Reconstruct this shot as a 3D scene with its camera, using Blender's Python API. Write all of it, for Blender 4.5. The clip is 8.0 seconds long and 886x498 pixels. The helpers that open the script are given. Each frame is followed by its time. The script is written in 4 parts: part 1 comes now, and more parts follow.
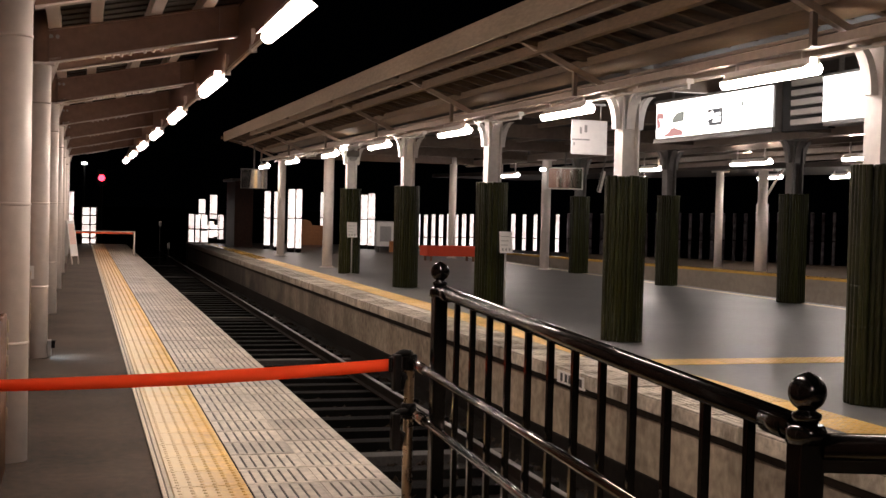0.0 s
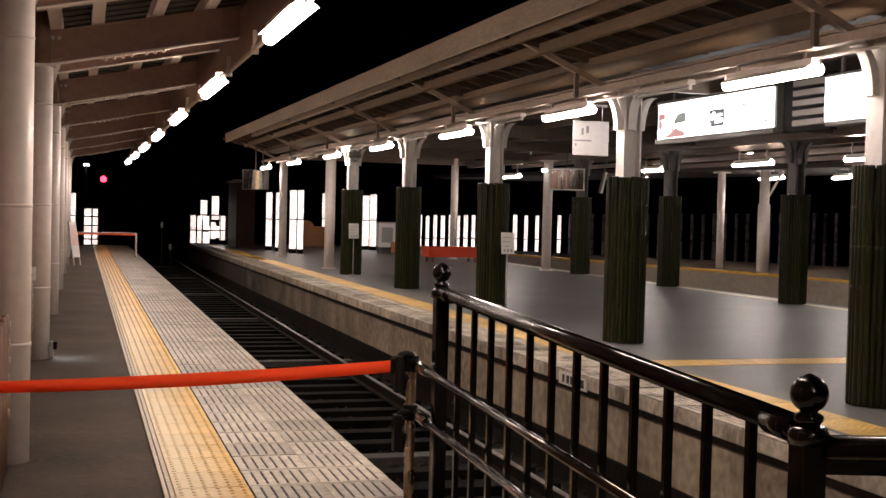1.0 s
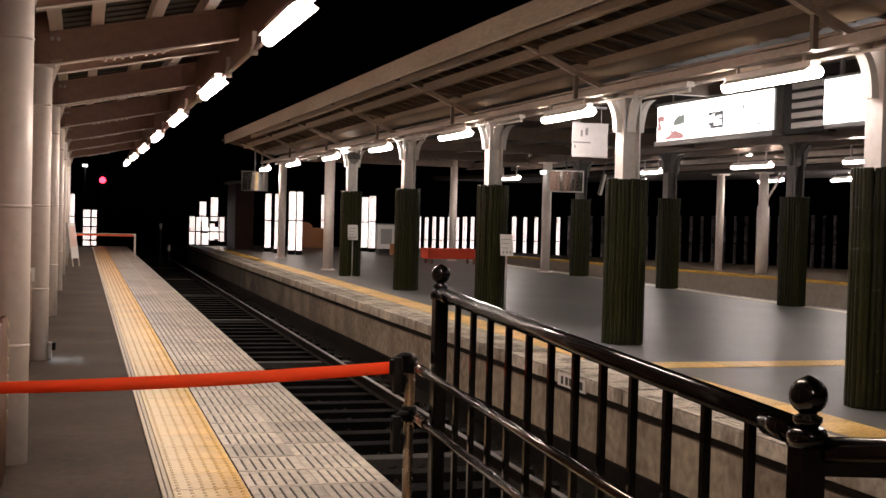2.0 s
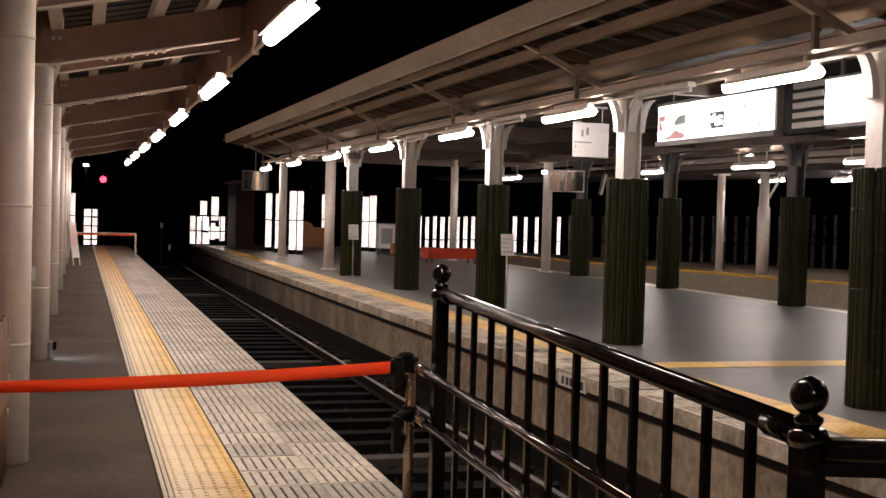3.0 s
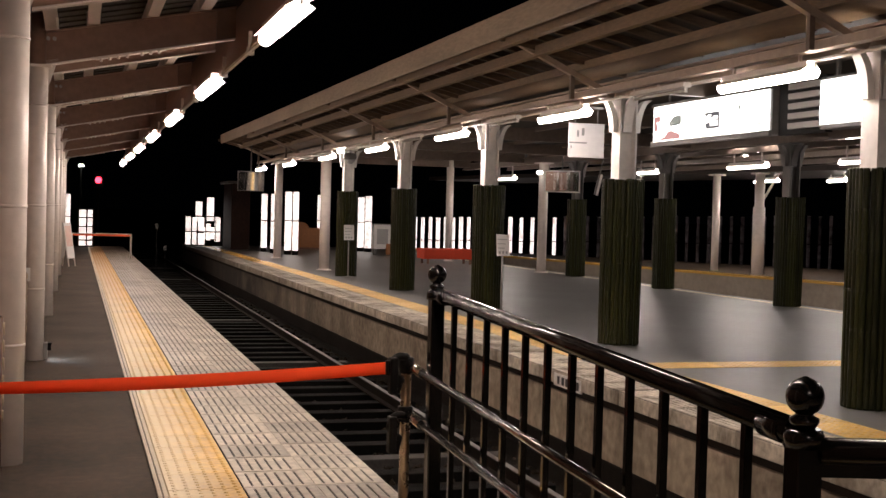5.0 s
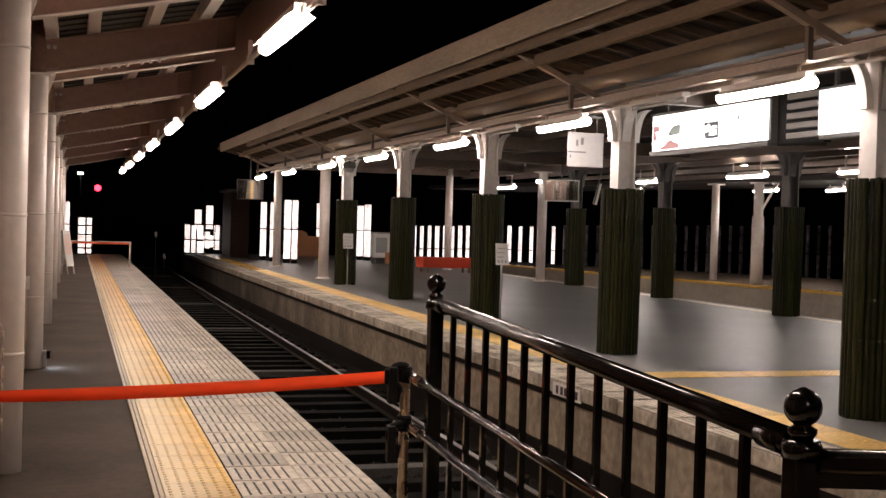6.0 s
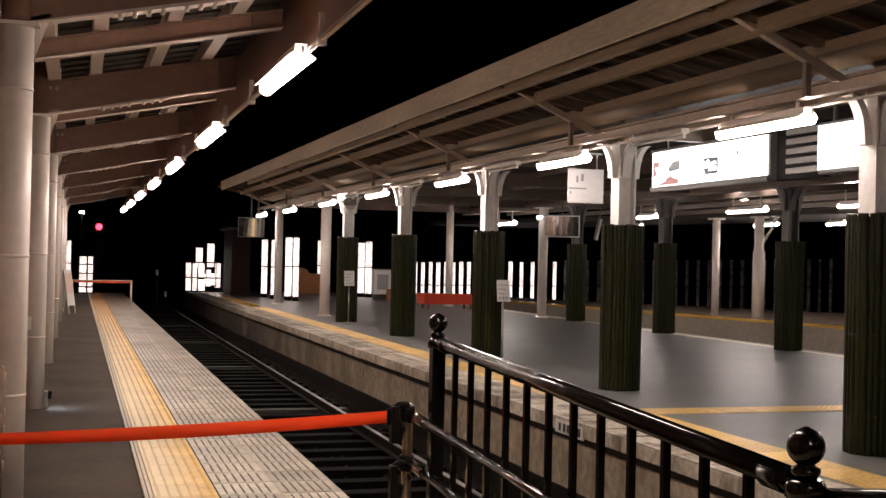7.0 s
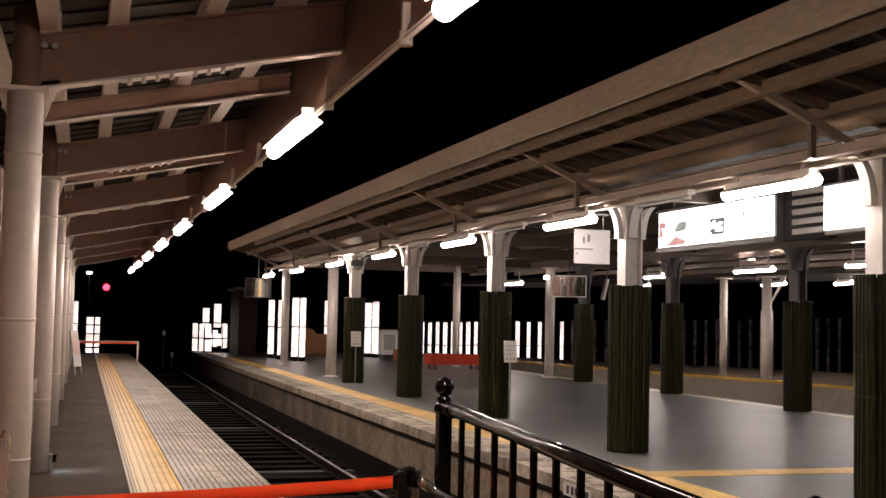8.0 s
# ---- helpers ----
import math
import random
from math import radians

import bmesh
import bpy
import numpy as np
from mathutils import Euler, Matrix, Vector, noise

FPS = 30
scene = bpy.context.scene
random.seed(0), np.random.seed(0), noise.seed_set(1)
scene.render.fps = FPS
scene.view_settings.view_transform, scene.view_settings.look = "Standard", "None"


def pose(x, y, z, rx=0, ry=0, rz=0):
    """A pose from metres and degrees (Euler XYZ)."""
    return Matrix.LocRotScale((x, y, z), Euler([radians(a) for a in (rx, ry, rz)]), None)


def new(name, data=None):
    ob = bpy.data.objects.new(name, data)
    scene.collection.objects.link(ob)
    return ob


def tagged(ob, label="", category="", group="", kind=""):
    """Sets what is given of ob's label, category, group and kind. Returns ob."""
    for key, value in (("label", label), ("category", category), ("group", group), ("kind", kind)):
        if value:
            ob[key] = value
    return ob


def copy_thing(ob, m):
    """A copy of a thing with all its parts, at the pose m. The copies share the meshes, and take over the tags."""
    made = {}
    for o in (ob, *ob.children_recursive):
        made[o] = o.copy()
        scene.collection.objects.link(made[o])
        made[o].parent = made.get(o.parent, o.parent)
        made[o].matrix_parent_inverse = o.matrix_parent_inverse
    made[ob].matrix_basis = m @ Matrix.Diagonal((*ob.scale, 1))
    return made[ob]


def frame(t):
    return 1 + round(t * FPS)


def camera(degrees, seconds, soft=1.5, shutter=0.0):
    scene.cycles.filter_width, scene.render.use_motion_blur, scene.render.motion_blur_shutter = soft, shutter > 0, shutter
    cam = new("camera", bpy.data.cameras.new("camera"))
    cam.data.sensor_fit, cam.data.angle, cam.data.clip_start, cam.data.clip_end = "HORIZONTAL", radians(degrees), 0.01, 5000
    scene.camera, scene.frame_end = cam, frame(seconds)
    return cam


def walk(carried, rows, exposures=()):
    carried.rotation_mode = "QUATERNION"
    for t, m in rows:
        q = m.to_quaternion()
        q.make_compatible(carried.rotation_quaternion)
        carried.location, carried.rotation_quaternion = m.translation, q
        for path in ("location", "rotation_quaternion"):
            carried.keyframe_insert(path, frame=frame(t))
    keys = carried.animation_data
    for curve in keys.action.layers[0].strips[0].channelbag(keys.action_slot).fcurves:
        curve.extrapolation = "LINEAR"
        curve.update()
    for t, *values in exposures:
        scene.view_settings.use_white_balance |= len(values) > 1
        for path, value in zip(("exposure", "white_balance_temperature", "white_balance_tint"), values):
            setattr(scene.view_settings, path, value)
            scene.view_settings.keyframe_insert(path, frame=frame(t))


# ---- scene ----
cam = camera(40.0, 8.0)

# ---- camera ----
PATH = [
    (0.0, 0.0, 0.0, 1.55, -1.77, -1.44, -16.64),
    (0.5, -0.0, 0.002, 1.552, -1.679, -1.514, -16.498),
    (1.0, 0.0, -0.0, 1.552, -1.73, -1.399, -16.56),
    (1.5, 0.001, 0.002, 1.55, -1.648, -1.443, -16.597),
    (3.0, -0.002, -0.0, 1.551, -1.663, -1.567, -16.577),
    (3.5, 0.001, 0.002, 1.55, -1.686, -1.538, -16.615),
    (4.0, 0.001, 0.002, 1.551, -1.853, -1.459, -16.673),
    (4.5, 0.002, 0.009, 1.55, -1.793, -1.495, -16.77),
    (6.0, -0.003, -0.003, 1.556, -1.231, -1.671, -16.825),
    (6.5, -0.001, -0.004, 1.558, -0.826, -1.671, -17.144),
    (7.0, -0.009, -0.015, 1.571, 0.461, -1.275, -16.781),
    (7.5, -0.01, -0.026, 1.574, 1.754, -1.071, -16.894),
    (8.0, -0.005, -0.016, 1.591, 3.252, -1.185, -16.449),
]
walk(cam, [(t, pose(x, y, z, 90 + p, r, w)) for t, x, y, z, p, r, w in PATH], exposures=[(0.0, 0.0), (8.0, 0.0)])

# ---- world: a moonless night ----
world = bpy.data.worlds.new("night")
world.use_nodes = True
scene.world = world
world.node_tree.nodes["Background"].inputs["Color"].default_value = (0.35, 0.4, 0.6, 1)
world.node_tree.nodes["Background"].inputs["Strength"].default_value = 0.0004

TUBE = 84.0        # radiance of the fluorescent tubes
KIMONO = 1.38       # of the lit pillars
BOARD = 4.0        # of the light boxes


# ---- materials ----
def material(name, colour, rough=0.5, metal=0.0, var=0.12, scale=9.0, bump=0.0, bump_scale=60.0, tint=None, coat=0.0, per_object=0.0, stretch=(1, 1, 1)):
    """Principled surface with broad stains and fine grain."""
    m = bpy.data.materials.new(name)
    m.use_nodes = True
    nt, lk = m.node_tree.nodes, m.node_tree.links
    b = nt["Principled BSDF"]
    b.inputs["Roughness"].default_value, b.inputs["Metallic"].default_value = rough, metal
    b.inputs["Coat Weight"].default_value = coat
    co = nt.new("ShaderNodeTexCoord")
    mp = nt.new("ShaderNodeMapping")
    mp.inputs["Scale"].default_value = stretch
    lk.new(co.outputs["Object"], mp.inputs["Vector"])
    src = mp.outputs["Vector"]
    if per_object:
        info = nt.new("ShaderNodeObjectInfo")
        add = nt.new("ShaderNodeVectorMath")
        add.operation = "ADD"
        mul = nt.new("ShaderNodeMath")
        mul.operation = "MULTIPLY"
        mul.inputs[1].default_value = 37.0
        lk.new(info.outputs["Random"], mul.inputs[0])
        lk.new(mp.outputs["Vector"], add.inputs[0])
        lk.new(mul.outputs[0], add.inputs[1])
        src = add.outputs[0]
    big, fine = nt.new("ShaderNodeTexNoise"), nt.new("ShaderNodeTexNoise")
    big.inputs["Scale"].default_value, big.inputs["Detail"].default_value = scale * 0.12, 5
    fine.inputs["Scale"].default_value, fine.inputs["Detail"].default_value = scale * 2.0, 6
    for n in (big, fine):
        lk.new(src, n.inputs["Vector"])
    mix = nt.new("ShaderNodeMath")
    mix.operation = "ADD"
    lk.new(big.outputs["Fac"], mix.inputs[0])
    lk.new(fine.outputs["Fac"], mix.inputs[1])
    last = mix.outputs[0]
    ramp = nt.new("ShaderNodeMapRange")
    ramp.inputs["From Min"].default_value, ramp.inputs["From Max"].default_value = 0.65, 1.35
    lk.new(last, ramp.inputs["Value"])
    cm = nt.new("ShaderNodeMix")
    cm.data_type = "RGBA"
    lo = tint or tuple(c * (1 - 2.2 * var) for c in colour)
    cm.inputs["A"].default_value = (*[max(0.0, c) for c in lo], 1)
    cm.inputs["B"].default_value = (*[min(1.0, c * (1 + var)) for c in colour], 1)
    lk.new(ramp.outputs["Result"], cm.inputs["Factor"])
    out = cm.outputs["Result"]
    if per_object:
        hv = nt.new("ShaderNodeHueSaturation")
        vr = nt.new("ShaderNodeMapRange")
        vr.inputs["To Min"].default_value, vr.inputs["To Max"].default_value = 1 - per_object, 1 + per_object
        lk.new(info.outputs["Random"], vr.inputs["Value"])
        lk.new(vr.outputs["Result"], hv.inputs["Value"])
        lk.new(out, hv.inputs["Color"])
        out = hv.outputs["Color"]
    lk.new(out, b.inputs["Base Color"])
    rr = nt.new("ShaderNodeMapRange")
    rr.inputs["To Min"].default_value, rr.inputs["To Max"].default_value = max(0.02, rough - 0.1), min(1, rough + 0.1)
    lk.new(fine.outputs["Fac"], rr.inputs["Value"])
    lk.new(rr.outputs["Result"], b.inputs["Roughness"])
    if bump:
        bn = nt.new("ShaderNodeTexNoise")
        bn.inputs["Scale"].default_value, bn.inputs["Detail"].default_value = bump_scale, 4
        lk.new(src, bn.inputs["Vector"])
        bp = nt.new("ShaderNodeBump")
        bp.inputs["Strength"].default_value, bp.inputs["Distance"].default_value = bump, 0.01
        lk.new(bn.outputs["Fac"], bp.inputs["Height"])
        lk.new(bp.outputs["Normal"], b.inputs["Normal"])
    return m


def glow(name, colour, strength, base=0.8):
    """Something that gives off light."""
    m = bpy.data.materials.new(name)
    m.use_nodes = True
    b = m.node_tree.nodes["Principled BSDF"]
    b.inputs["Base Color"].default_value = (base, base, base, 1)
    b.inputs["Emission Color"].default_value = (*colour, 1)
    b.inputs["Emission Strength"].default_value = strength
    return m


def kimono_cloth(name, strength):
    """Printed cloth lit from within its acrylic pillar."""
    m = bpy.data.materials.new(name)
    m.use_nodes = True
    nt, lk = m.node_tree.nodes, m.node_tree.links
    b = nt["Principled BSDF"]
    b.inputs["Roughness"].default_value = 0.15
    co, info = nt.new("ShaderNodeTexCoord"), nt.new("ShaderNodeObjectInfo")
    add = nt.new("ShaderNodeVectorMath")
    add.operation = "ADD"
    lk.new(co.outputs["Object"], add.inputs[0])
    lk.new(info.outputs["Location"], add.inputs[1])
    v = nt.new("ShaderNodeTexVoronoi")
    v.inputs["Scale"].default_value = 12.0
    lk.new(add.outputs[0], v.inputs["Vector"])
    r = nt.new("ShaderNodeValToRGB")
    r.color_ramp.elements[0].position, r.color_ramp.elements[0].color = 0.26, (0.30, 0.10, 0.08, 1)
    r.color_ramp.elements[1].position, r.color_ramp.elements[1].color = 0.46, (1.0, 0.9, 0.84, 1)
    lk.new(v.outputs["Distance"], r.inputs["Fac"])
    lk.new(r.outputs["Color"], b.inputs["Emission Color"])
    b.inputs["Emission Strength"].default_value = strength
    return m


M_ASPHALT = material("asphalt", (0.068, 0.048, 0.033), 0.72, var=0.36, scale=9, bump=0.25, bump_scale=180)
M_YELLOW = material("tactile_yellow", (0.95, 0.60, 0.16), 0.45, var=0.12, scale=10, tint=(0.62, 0.37, 0.09), per_object=0.07)
# the tactile tiles' base colour turns pale towards their inner side
nt, lk = M_YELLOW.node_tree.nodes, M_YELLOW.node_tree.links
b = nt["Principled BSDF"]
old = b.inputs["Base Color"].links[0].from_socket
co, sep, noise_n, add, rng_n, mixc = (nt.new("ShaderNode" + k) for k in ("TexCoord", "SeparateXYZ", "TexNoise", "Math", "MapRange", "Mix"))
noise_n.inputs["Scale"].default_value = 6.0
lk.new(co.outputs["Object"], sep.inputs["Vector"])
lk.new(co.outputs["Object"], noise_n.inputs["Vector"])
add.operation = "MULTIPLY_ADD"
add.inputs[1].default_value = 0.14
lk.new(noise_n.outputs["Fac"], add.inputs[0])
lk.new(sep.outputs["X"], add.inputs[2])
rng_n.inputs["From Min"].default_value, rng_n.inputs["From Max"].default_value = 0.04, 0.42
rng_n.inputs["To Min"].default_value, rng_n.inputs["To Max"].default_value = 0.95, 0.0
lk.new(add.outputs[0], rng_n.inputs["Value"])
mixc.data_type = "RGBA"
lk.new(rng_n.outputs["Result"], mixc.inputs["Factor"])
lk.new(old, mixc.inputs["A"])
mixc.inputs["B"].default_value = (0.97, 0.86, 0.60, 1)
lk.new(mixc.outputs["Result"], b.inputs["Base Color"])
M_YLINE = material("yellow_paint", (0.66, 0.40, 0.10), 0.22, var=0.15, scale=8, tint=(0.45, 0.25, 0.05))
M_TILE = material("edge_tile_face", (0.81, 0.745, 0.63), 0.5, var=0.2, scale=9, bump=0.1, per_object=0.17)
M_GROOVE = material("edge_tile_groove", (0.09, 0.08, 0.075), 0.85, var=0.2, scale=20)
M_PALE = material("pale_border", (0.78, 0.68, 0.5), 0.5, var=0.1, scale=10)
M_FLOOR = material("painted_floor", (0.165, 0.164, 0.162), 0.40, var=0.13, scale=5, bump=0.04, bump_scale=90)
M_CONC = material("stained_concrete", (0.48, 0.405, 0.30), 0.8, var=0.22, scale=4.5, bump=0.3, bump_scale=40, tint=(0.15, 0.115, 0.085))
M_WALLFOOT = material("near_black_concrete", (0.014, 0.011, 0.009), 0.85, var=0.35, scale=6, bump=0.3, bump_scale=40)
M_CONC2 = material("dirty_concrete", (0.19, 0.15, 0.115), 0.85, var=0.35, scale=6, bump=0.3, bump_scale=40, tint=(0.05, 0.04, 0.03))
M_FARCONC = material("smooth_grey_concrete", (0.30, 0.25, 0.20), 0.8, var=0.12, scale=3, bump=0.1, bump_scale=30)
M_PALESLP = material("pale_sleeper_wood", (0.05, 0.046, 0.042), 0.85, var=0.3, scale=14)
M_COPING = material("coping_stone", (0.68, 0.62, 0.51), 0.7, var=0.18, scale=7, bump=0.35, bump_scale=60, per_object=0.12, tint=(0.24, 0.20, 0.15))
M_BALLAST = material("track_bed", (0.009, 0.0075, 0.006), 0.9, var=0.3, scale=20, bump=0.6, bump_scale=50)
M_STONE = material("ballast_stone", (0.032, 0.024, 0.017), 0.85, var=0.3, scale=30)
M_RAIL = material("rail_steel", (0.08, 0.072, 0.067), 0.42, metal=0.9, var=0.15, scale=10)
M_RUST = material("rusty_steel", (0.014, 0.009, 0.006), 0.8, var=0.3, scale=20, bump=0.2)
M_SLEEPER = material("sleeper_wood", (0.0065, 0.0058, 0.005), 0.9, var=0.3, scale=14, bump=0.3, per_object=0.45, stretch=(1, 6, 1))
M_CREAM = material("cream_paint", (0.74, 0.665, 0.61), 0.42, var=0.06, scale=6, bump=0.03)
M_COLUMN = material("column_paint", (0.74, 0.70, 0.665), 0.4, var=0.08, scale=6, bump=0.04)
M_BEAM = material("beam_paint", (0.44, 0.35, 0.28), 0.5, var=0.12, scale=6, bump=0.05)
M_WHITE = material("white_paint", (0.74, 0.70, 0.66), 0.4, var=0.06, scale=7, bump=0.03)
M_BROWN = material("brown_painted_steel", (0.305, 0.182, 0.13), 0.5, var=0.14, scale=5, bump=0.05)
M_DECK = material("dark_roof_deck", (0.040, 0.030, 0.024), 0.7, var=0.25, scale=6, bump=0.1)
# darkened copy of the beam paint: the inner ceiling's dimness in its colour
M_DIMBEAM = material("dimmed_beam_paint", (0.19, 0.145, 0.115), 0.5, var=0.15, scale=6, bump=0.05)
# canopy timber in a darker tone, for joists and rafters
M_JOIST = material("darker_joist_timber", (0.13, 0.085, 0.052), 0.7, var=0.3, scale=8, bump=0.15, per_object=0.3, stretch=(0.5, 3, 3))
M_WOOD = material("canopy_timber", (0.225, 0.15, 0.086), 0.6, var=0.2, scale=8, bump=0.15, stretch=(3, 0.5, 3))
M_BAMBOO = material("green_bamboo", (0.021, 0.023, 0.0045), 0.34, var=0.3, scale=8, tint=(0.006, 0.007, 0.003), per_object=0.4, stretch=(1, 1, 0.3))
M_DRYBAM = material("dry_bamboo", (0.17, 0.085, 0.045), 0.5, var=0.25, scale=10, per_object=0.2)
M_BLACK = material("black_gloss_paint", (0.003, 0.0027, 0.0025), 0.16, var=0.1, scale=8)
M_BLACK.node_tree.nodes["Principled BSDF"].inputs["Specular IOR Level"].default_value = 0.3
M_RUBBER = material("black_plastic", (0.006, 0.0055, 0.0055), 0.5, var=0.1, scale=12)
M_CHROME = material("polished_steel", (0.085, 0.075, 0.065), 0.13, metal=1.0, var=0.06, scale=14)
M_SLEEVE = material("bright_steel_sleeve", (0.52, 0.49, 0.45), 0.16, metal=1.0, var=0.08, scale=14)
M_BRASS = material("tarnished_steel", (0.40, 0.30, 0.21), 0.28, metal=0.9, var=0.12, scale=12)
M_RED = material("red_webbing", (0.97, 0.135, 0.04), 0.55, var=0.08, scale=8, bump=0.1, bump_scale=400)
M_FELT = material("red_felt", (0.62, 0.06, 0.02), 0.8, var=0.1, scale=10)
M_PAPER = material("notice_paper", (0.84, 0.82, 0.79), 0.5, var=0.04, scale=6)
M_INK = material("ink", (0.05, 0.05, 0.055), 0.6, var=0.05)
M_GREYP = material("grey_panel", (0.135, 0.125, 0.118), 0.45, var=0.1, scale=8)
M_STEEL = material("galvanised_steel", (0.42, 0.41, 0.40), 0.42, metal=0.4, var=0.1, scale=10)
M_WALLB = material("brown_board_wall", (0.20, 0.105, 0.07), 0.65, var=0.22, scale=6, bump=0.15, stretch=(4, 4, 0.5))
M_FASCIA = material("pale_fascia_board", (0.50, 0.40, 0.285), 0.6, var=0.15, scale=6, bump=0.1, stretch=(3, 0.5, 3))
M_DARKWOOD = material("dark_stained_boards", (0.024, 0.010, 0.006), 0.6, var=0.3, scale=6, bump=0.2)
M_ORANGE = material("orange_lacquer", (0.42, 0.17, 0.06), 0.45, var=0.15, scale=7)
M_MIRROR = material("mirror_glass", (0.85, 0.85, 0.85), 0.03, metal=1.0, var=0.02)
M_ACRYLIC = material("unlit_pillar_cloth", (0.22, 0.19, 0.21), 0.10, var=0.45, scale=30, per_object=0.5)
M_TUBE = glow("fluorescent_tube", (1.0, 0.803, 0.69), TUBE * 1.12)
M_TUBE_N = glow("neutral_fluorescent_tube", (1.0, 0.862, 0.79), TUBE * 0.95)
M_KIMONO = kimono_cloth("lit_kimono_cloth", KIMONO)
M_BOARD = glow("light_box_face", (1.0, 0.97, 0.95), BOARD)
M_PINK = glow("light_box_pink_print", (0.85, 0.38, 0.36), 0.7, 0.05)
M_DIMGREY = glow("light_box_grey_print", (0.2, 0.25, 0.22), 0.6, 0.2)
M_INKLIT = glow("light_box_dark_print", (0.12, 0.13, 0.16), 0.5, 0.1)
M_SIGNAL = glow("red_signal_lens", (1.0, 0.025, 0.055), 8.0)
M_SPARK = glow("small_white_lamp", (1.0, 0.95, 0.9), 8.0)


# ---- shapes ----
def box(bm, x0, x1, y0, y1, z0, z1, bevel=0.0, mat=0, m=None):
    """A block between two corners, its edges eased."""
    r = bmesh.ops.create_cube(bm, size=1, matrix=Matrix.LocRotScale(((x0 + x1) / 2, (y0 + y1) / 2, (z0 + z1) / 2), None, (x1 - x0, y1 - y0, z1 - z0)))
    vs = r["verts"]
    fs = {f for v in vs for f in v.link_faces}
    if bevel:
        es = {e for v in vs for e in v.link_edges}
        got = bmesh.ops.bevel(bm, geom=list(es), offset=bevel, segments=2, affect="EDGES", profile=0.6)
        fs = {f for f in fs if f.is_valid} | set(got["faces"])
        vs = list({v for f in fs for v in f.verts})
    for f in fs:
        f.material_index = mat
    if m is not None:
        bmesh.ops.transform(bm, matrix=m, verts=vs)
    return vs


def rod(bm, a, b, r, seg=12, r2=None, mat=0):
    """A round bar from a to b."""
    a, b = Vector(a), Vector(b)
    q = (b - a).to_track_quat("Z", "Y").to_matrix().to_4x4()
    got = bmesh.ops.create_cone(bm, cap_ends=True, segments=seg, radius1=r, radius2=r if r2 is None else r2, depth=(b - a).length, matrix=Matrix.Translation((a + b) / 2) @ q)
    for f in {f for v in got["verts"] for f in v.link_faces}:
        f.material_index = mat
        f.smooth = len(f.verts) == 4
    return got["verts"]


def lathe(bm, profile, seg=20, centre=(0, 0, 0), mat=0):
    """A turned shape from (radius, height) pairs."""
    rings = []
    for r, z in profile:
        rings.append([bm.verts.new((centre[0] + r * math.cos(2 * math.pi * i / seg), centre[1] + r * math.sin(2 * math.pi * i / seg), centre[2] + z)) for i in range(seg)])
    for a, b in zip(rings, rings[1:]):
        for i in range(seg):
            f = bm.faces.new((a[i], a[(i + 1) % seg], b[(i + 1) % seg], b[i]))
            f.smooth, f.material_index = True, mat
    for ring, flip in ((rings[0], True), (rings[-1], False)):
        f = bm.faces.new(ring[::-1] if flip else ring)
        f.material_index = mat


def sweep(bm, pts, r, seg=10):
    """A bent round bar through the points."""
    pts, rings = [Vector(p) for p in pts], []
    for i, p in enumerate(pts):
        way = (pts[min(i + 1, len(pts) - 1)] - pts[max(i - 1, 0)]).normalized()
        side = way.cross(Vector((0, 1, 0))).normalized()
        rings.append([bm.verts.new(p + r * math.cos(2 * math.pi * k / seg) * side + r * math.sin(2 * math.pi * k / seg) * Vector((0, 1, 0))) for k in range(seg)])
    for a, b in zip(rings, rings[1:]):
        for k in range(seg):
            bm.faces.new((a[k], a[(k + 1) % seg], b[(k + 1) % seg], b[k])).smooth = True
    bm.faces.new(rings[0][::-1])
    bm.faces.new(rings[-1])


def prism(bm, outline, a, b, axis="Y", mat=0):
    """A flat outline pushed from a to b along an axis."""
    def at(p, s):
        return {"Y": (p[0], s, p[1]), "X": (s, p[0], p[1]), "Z": (p[0], p[1], s)}[axis]
    lo, hi = [bm.verts.new(at(p, a)) for p in outline], [bm.verts.new(at(p, b)) for p in outline]
    n = len(outline)
    fs = [bm.faces.new(lo), bm.faces.new(hi[::-1])] + [bm.faces.new((lo[i], hi[i], hi[(i + 1) % n], lo[(i + 1) % n])) for i in range(n)]
    for f in fs:
        f.material_index = mat
    bmesh.ops.recalc_face_normals(bm, faces=fs)


def mesh_of(name, bm, *mats):
    me = bpy.data.meshes.new(name)
    bm.to_mesh(me)
    bm.free()
    for m in mats:
        me.materials.append(m)
    return me


def part(name, bm, mat, parent=None, label="", at=None):
    """One mesh object under a thing or a part (or a thing of its own)."""
    mats = mat if isinstance(mat, (list, tuple)) else [mat]
    ob = new(name, mesh_of(name, bm, *mats))
    if parent is not None:
        ob.parent = parent
    if at is not None:
        ob.matrix_basis = at
    return tagged(ob, label)


def share(name, me, parent, at):
    ob = new(name, me)
    ob.parent = parent
    ob.matrix_basis = at
    return ob


def thing(name, at, label, category, group="", kind=""):
    ob = new(name)
    ob.empty_display_size = 0.1
    ob.matrix_basis = at
    return tagged(ob, label, category, group, kind)


def boxes(*rows, bevel=0.0):
    bm = bmesh.new()
    for r in rows:
        box(bm, *r[:6], bevel=bevel, mat=r[6] if len(r) > 6 else 0)
    return bm


# the island platform runs 0.6 degrees off the side platform
ISLAND = Matrix.Translation((0, 8, 0)) @ Matrix.Rotation(radians(0.6), 4, "Z") @ Matrix.Translation((0, -8, 0))


def on_island(x, y, z=0.0, rz=0.0):
    return ISLAND @ pose(x, y, z, 0, 0, rz)

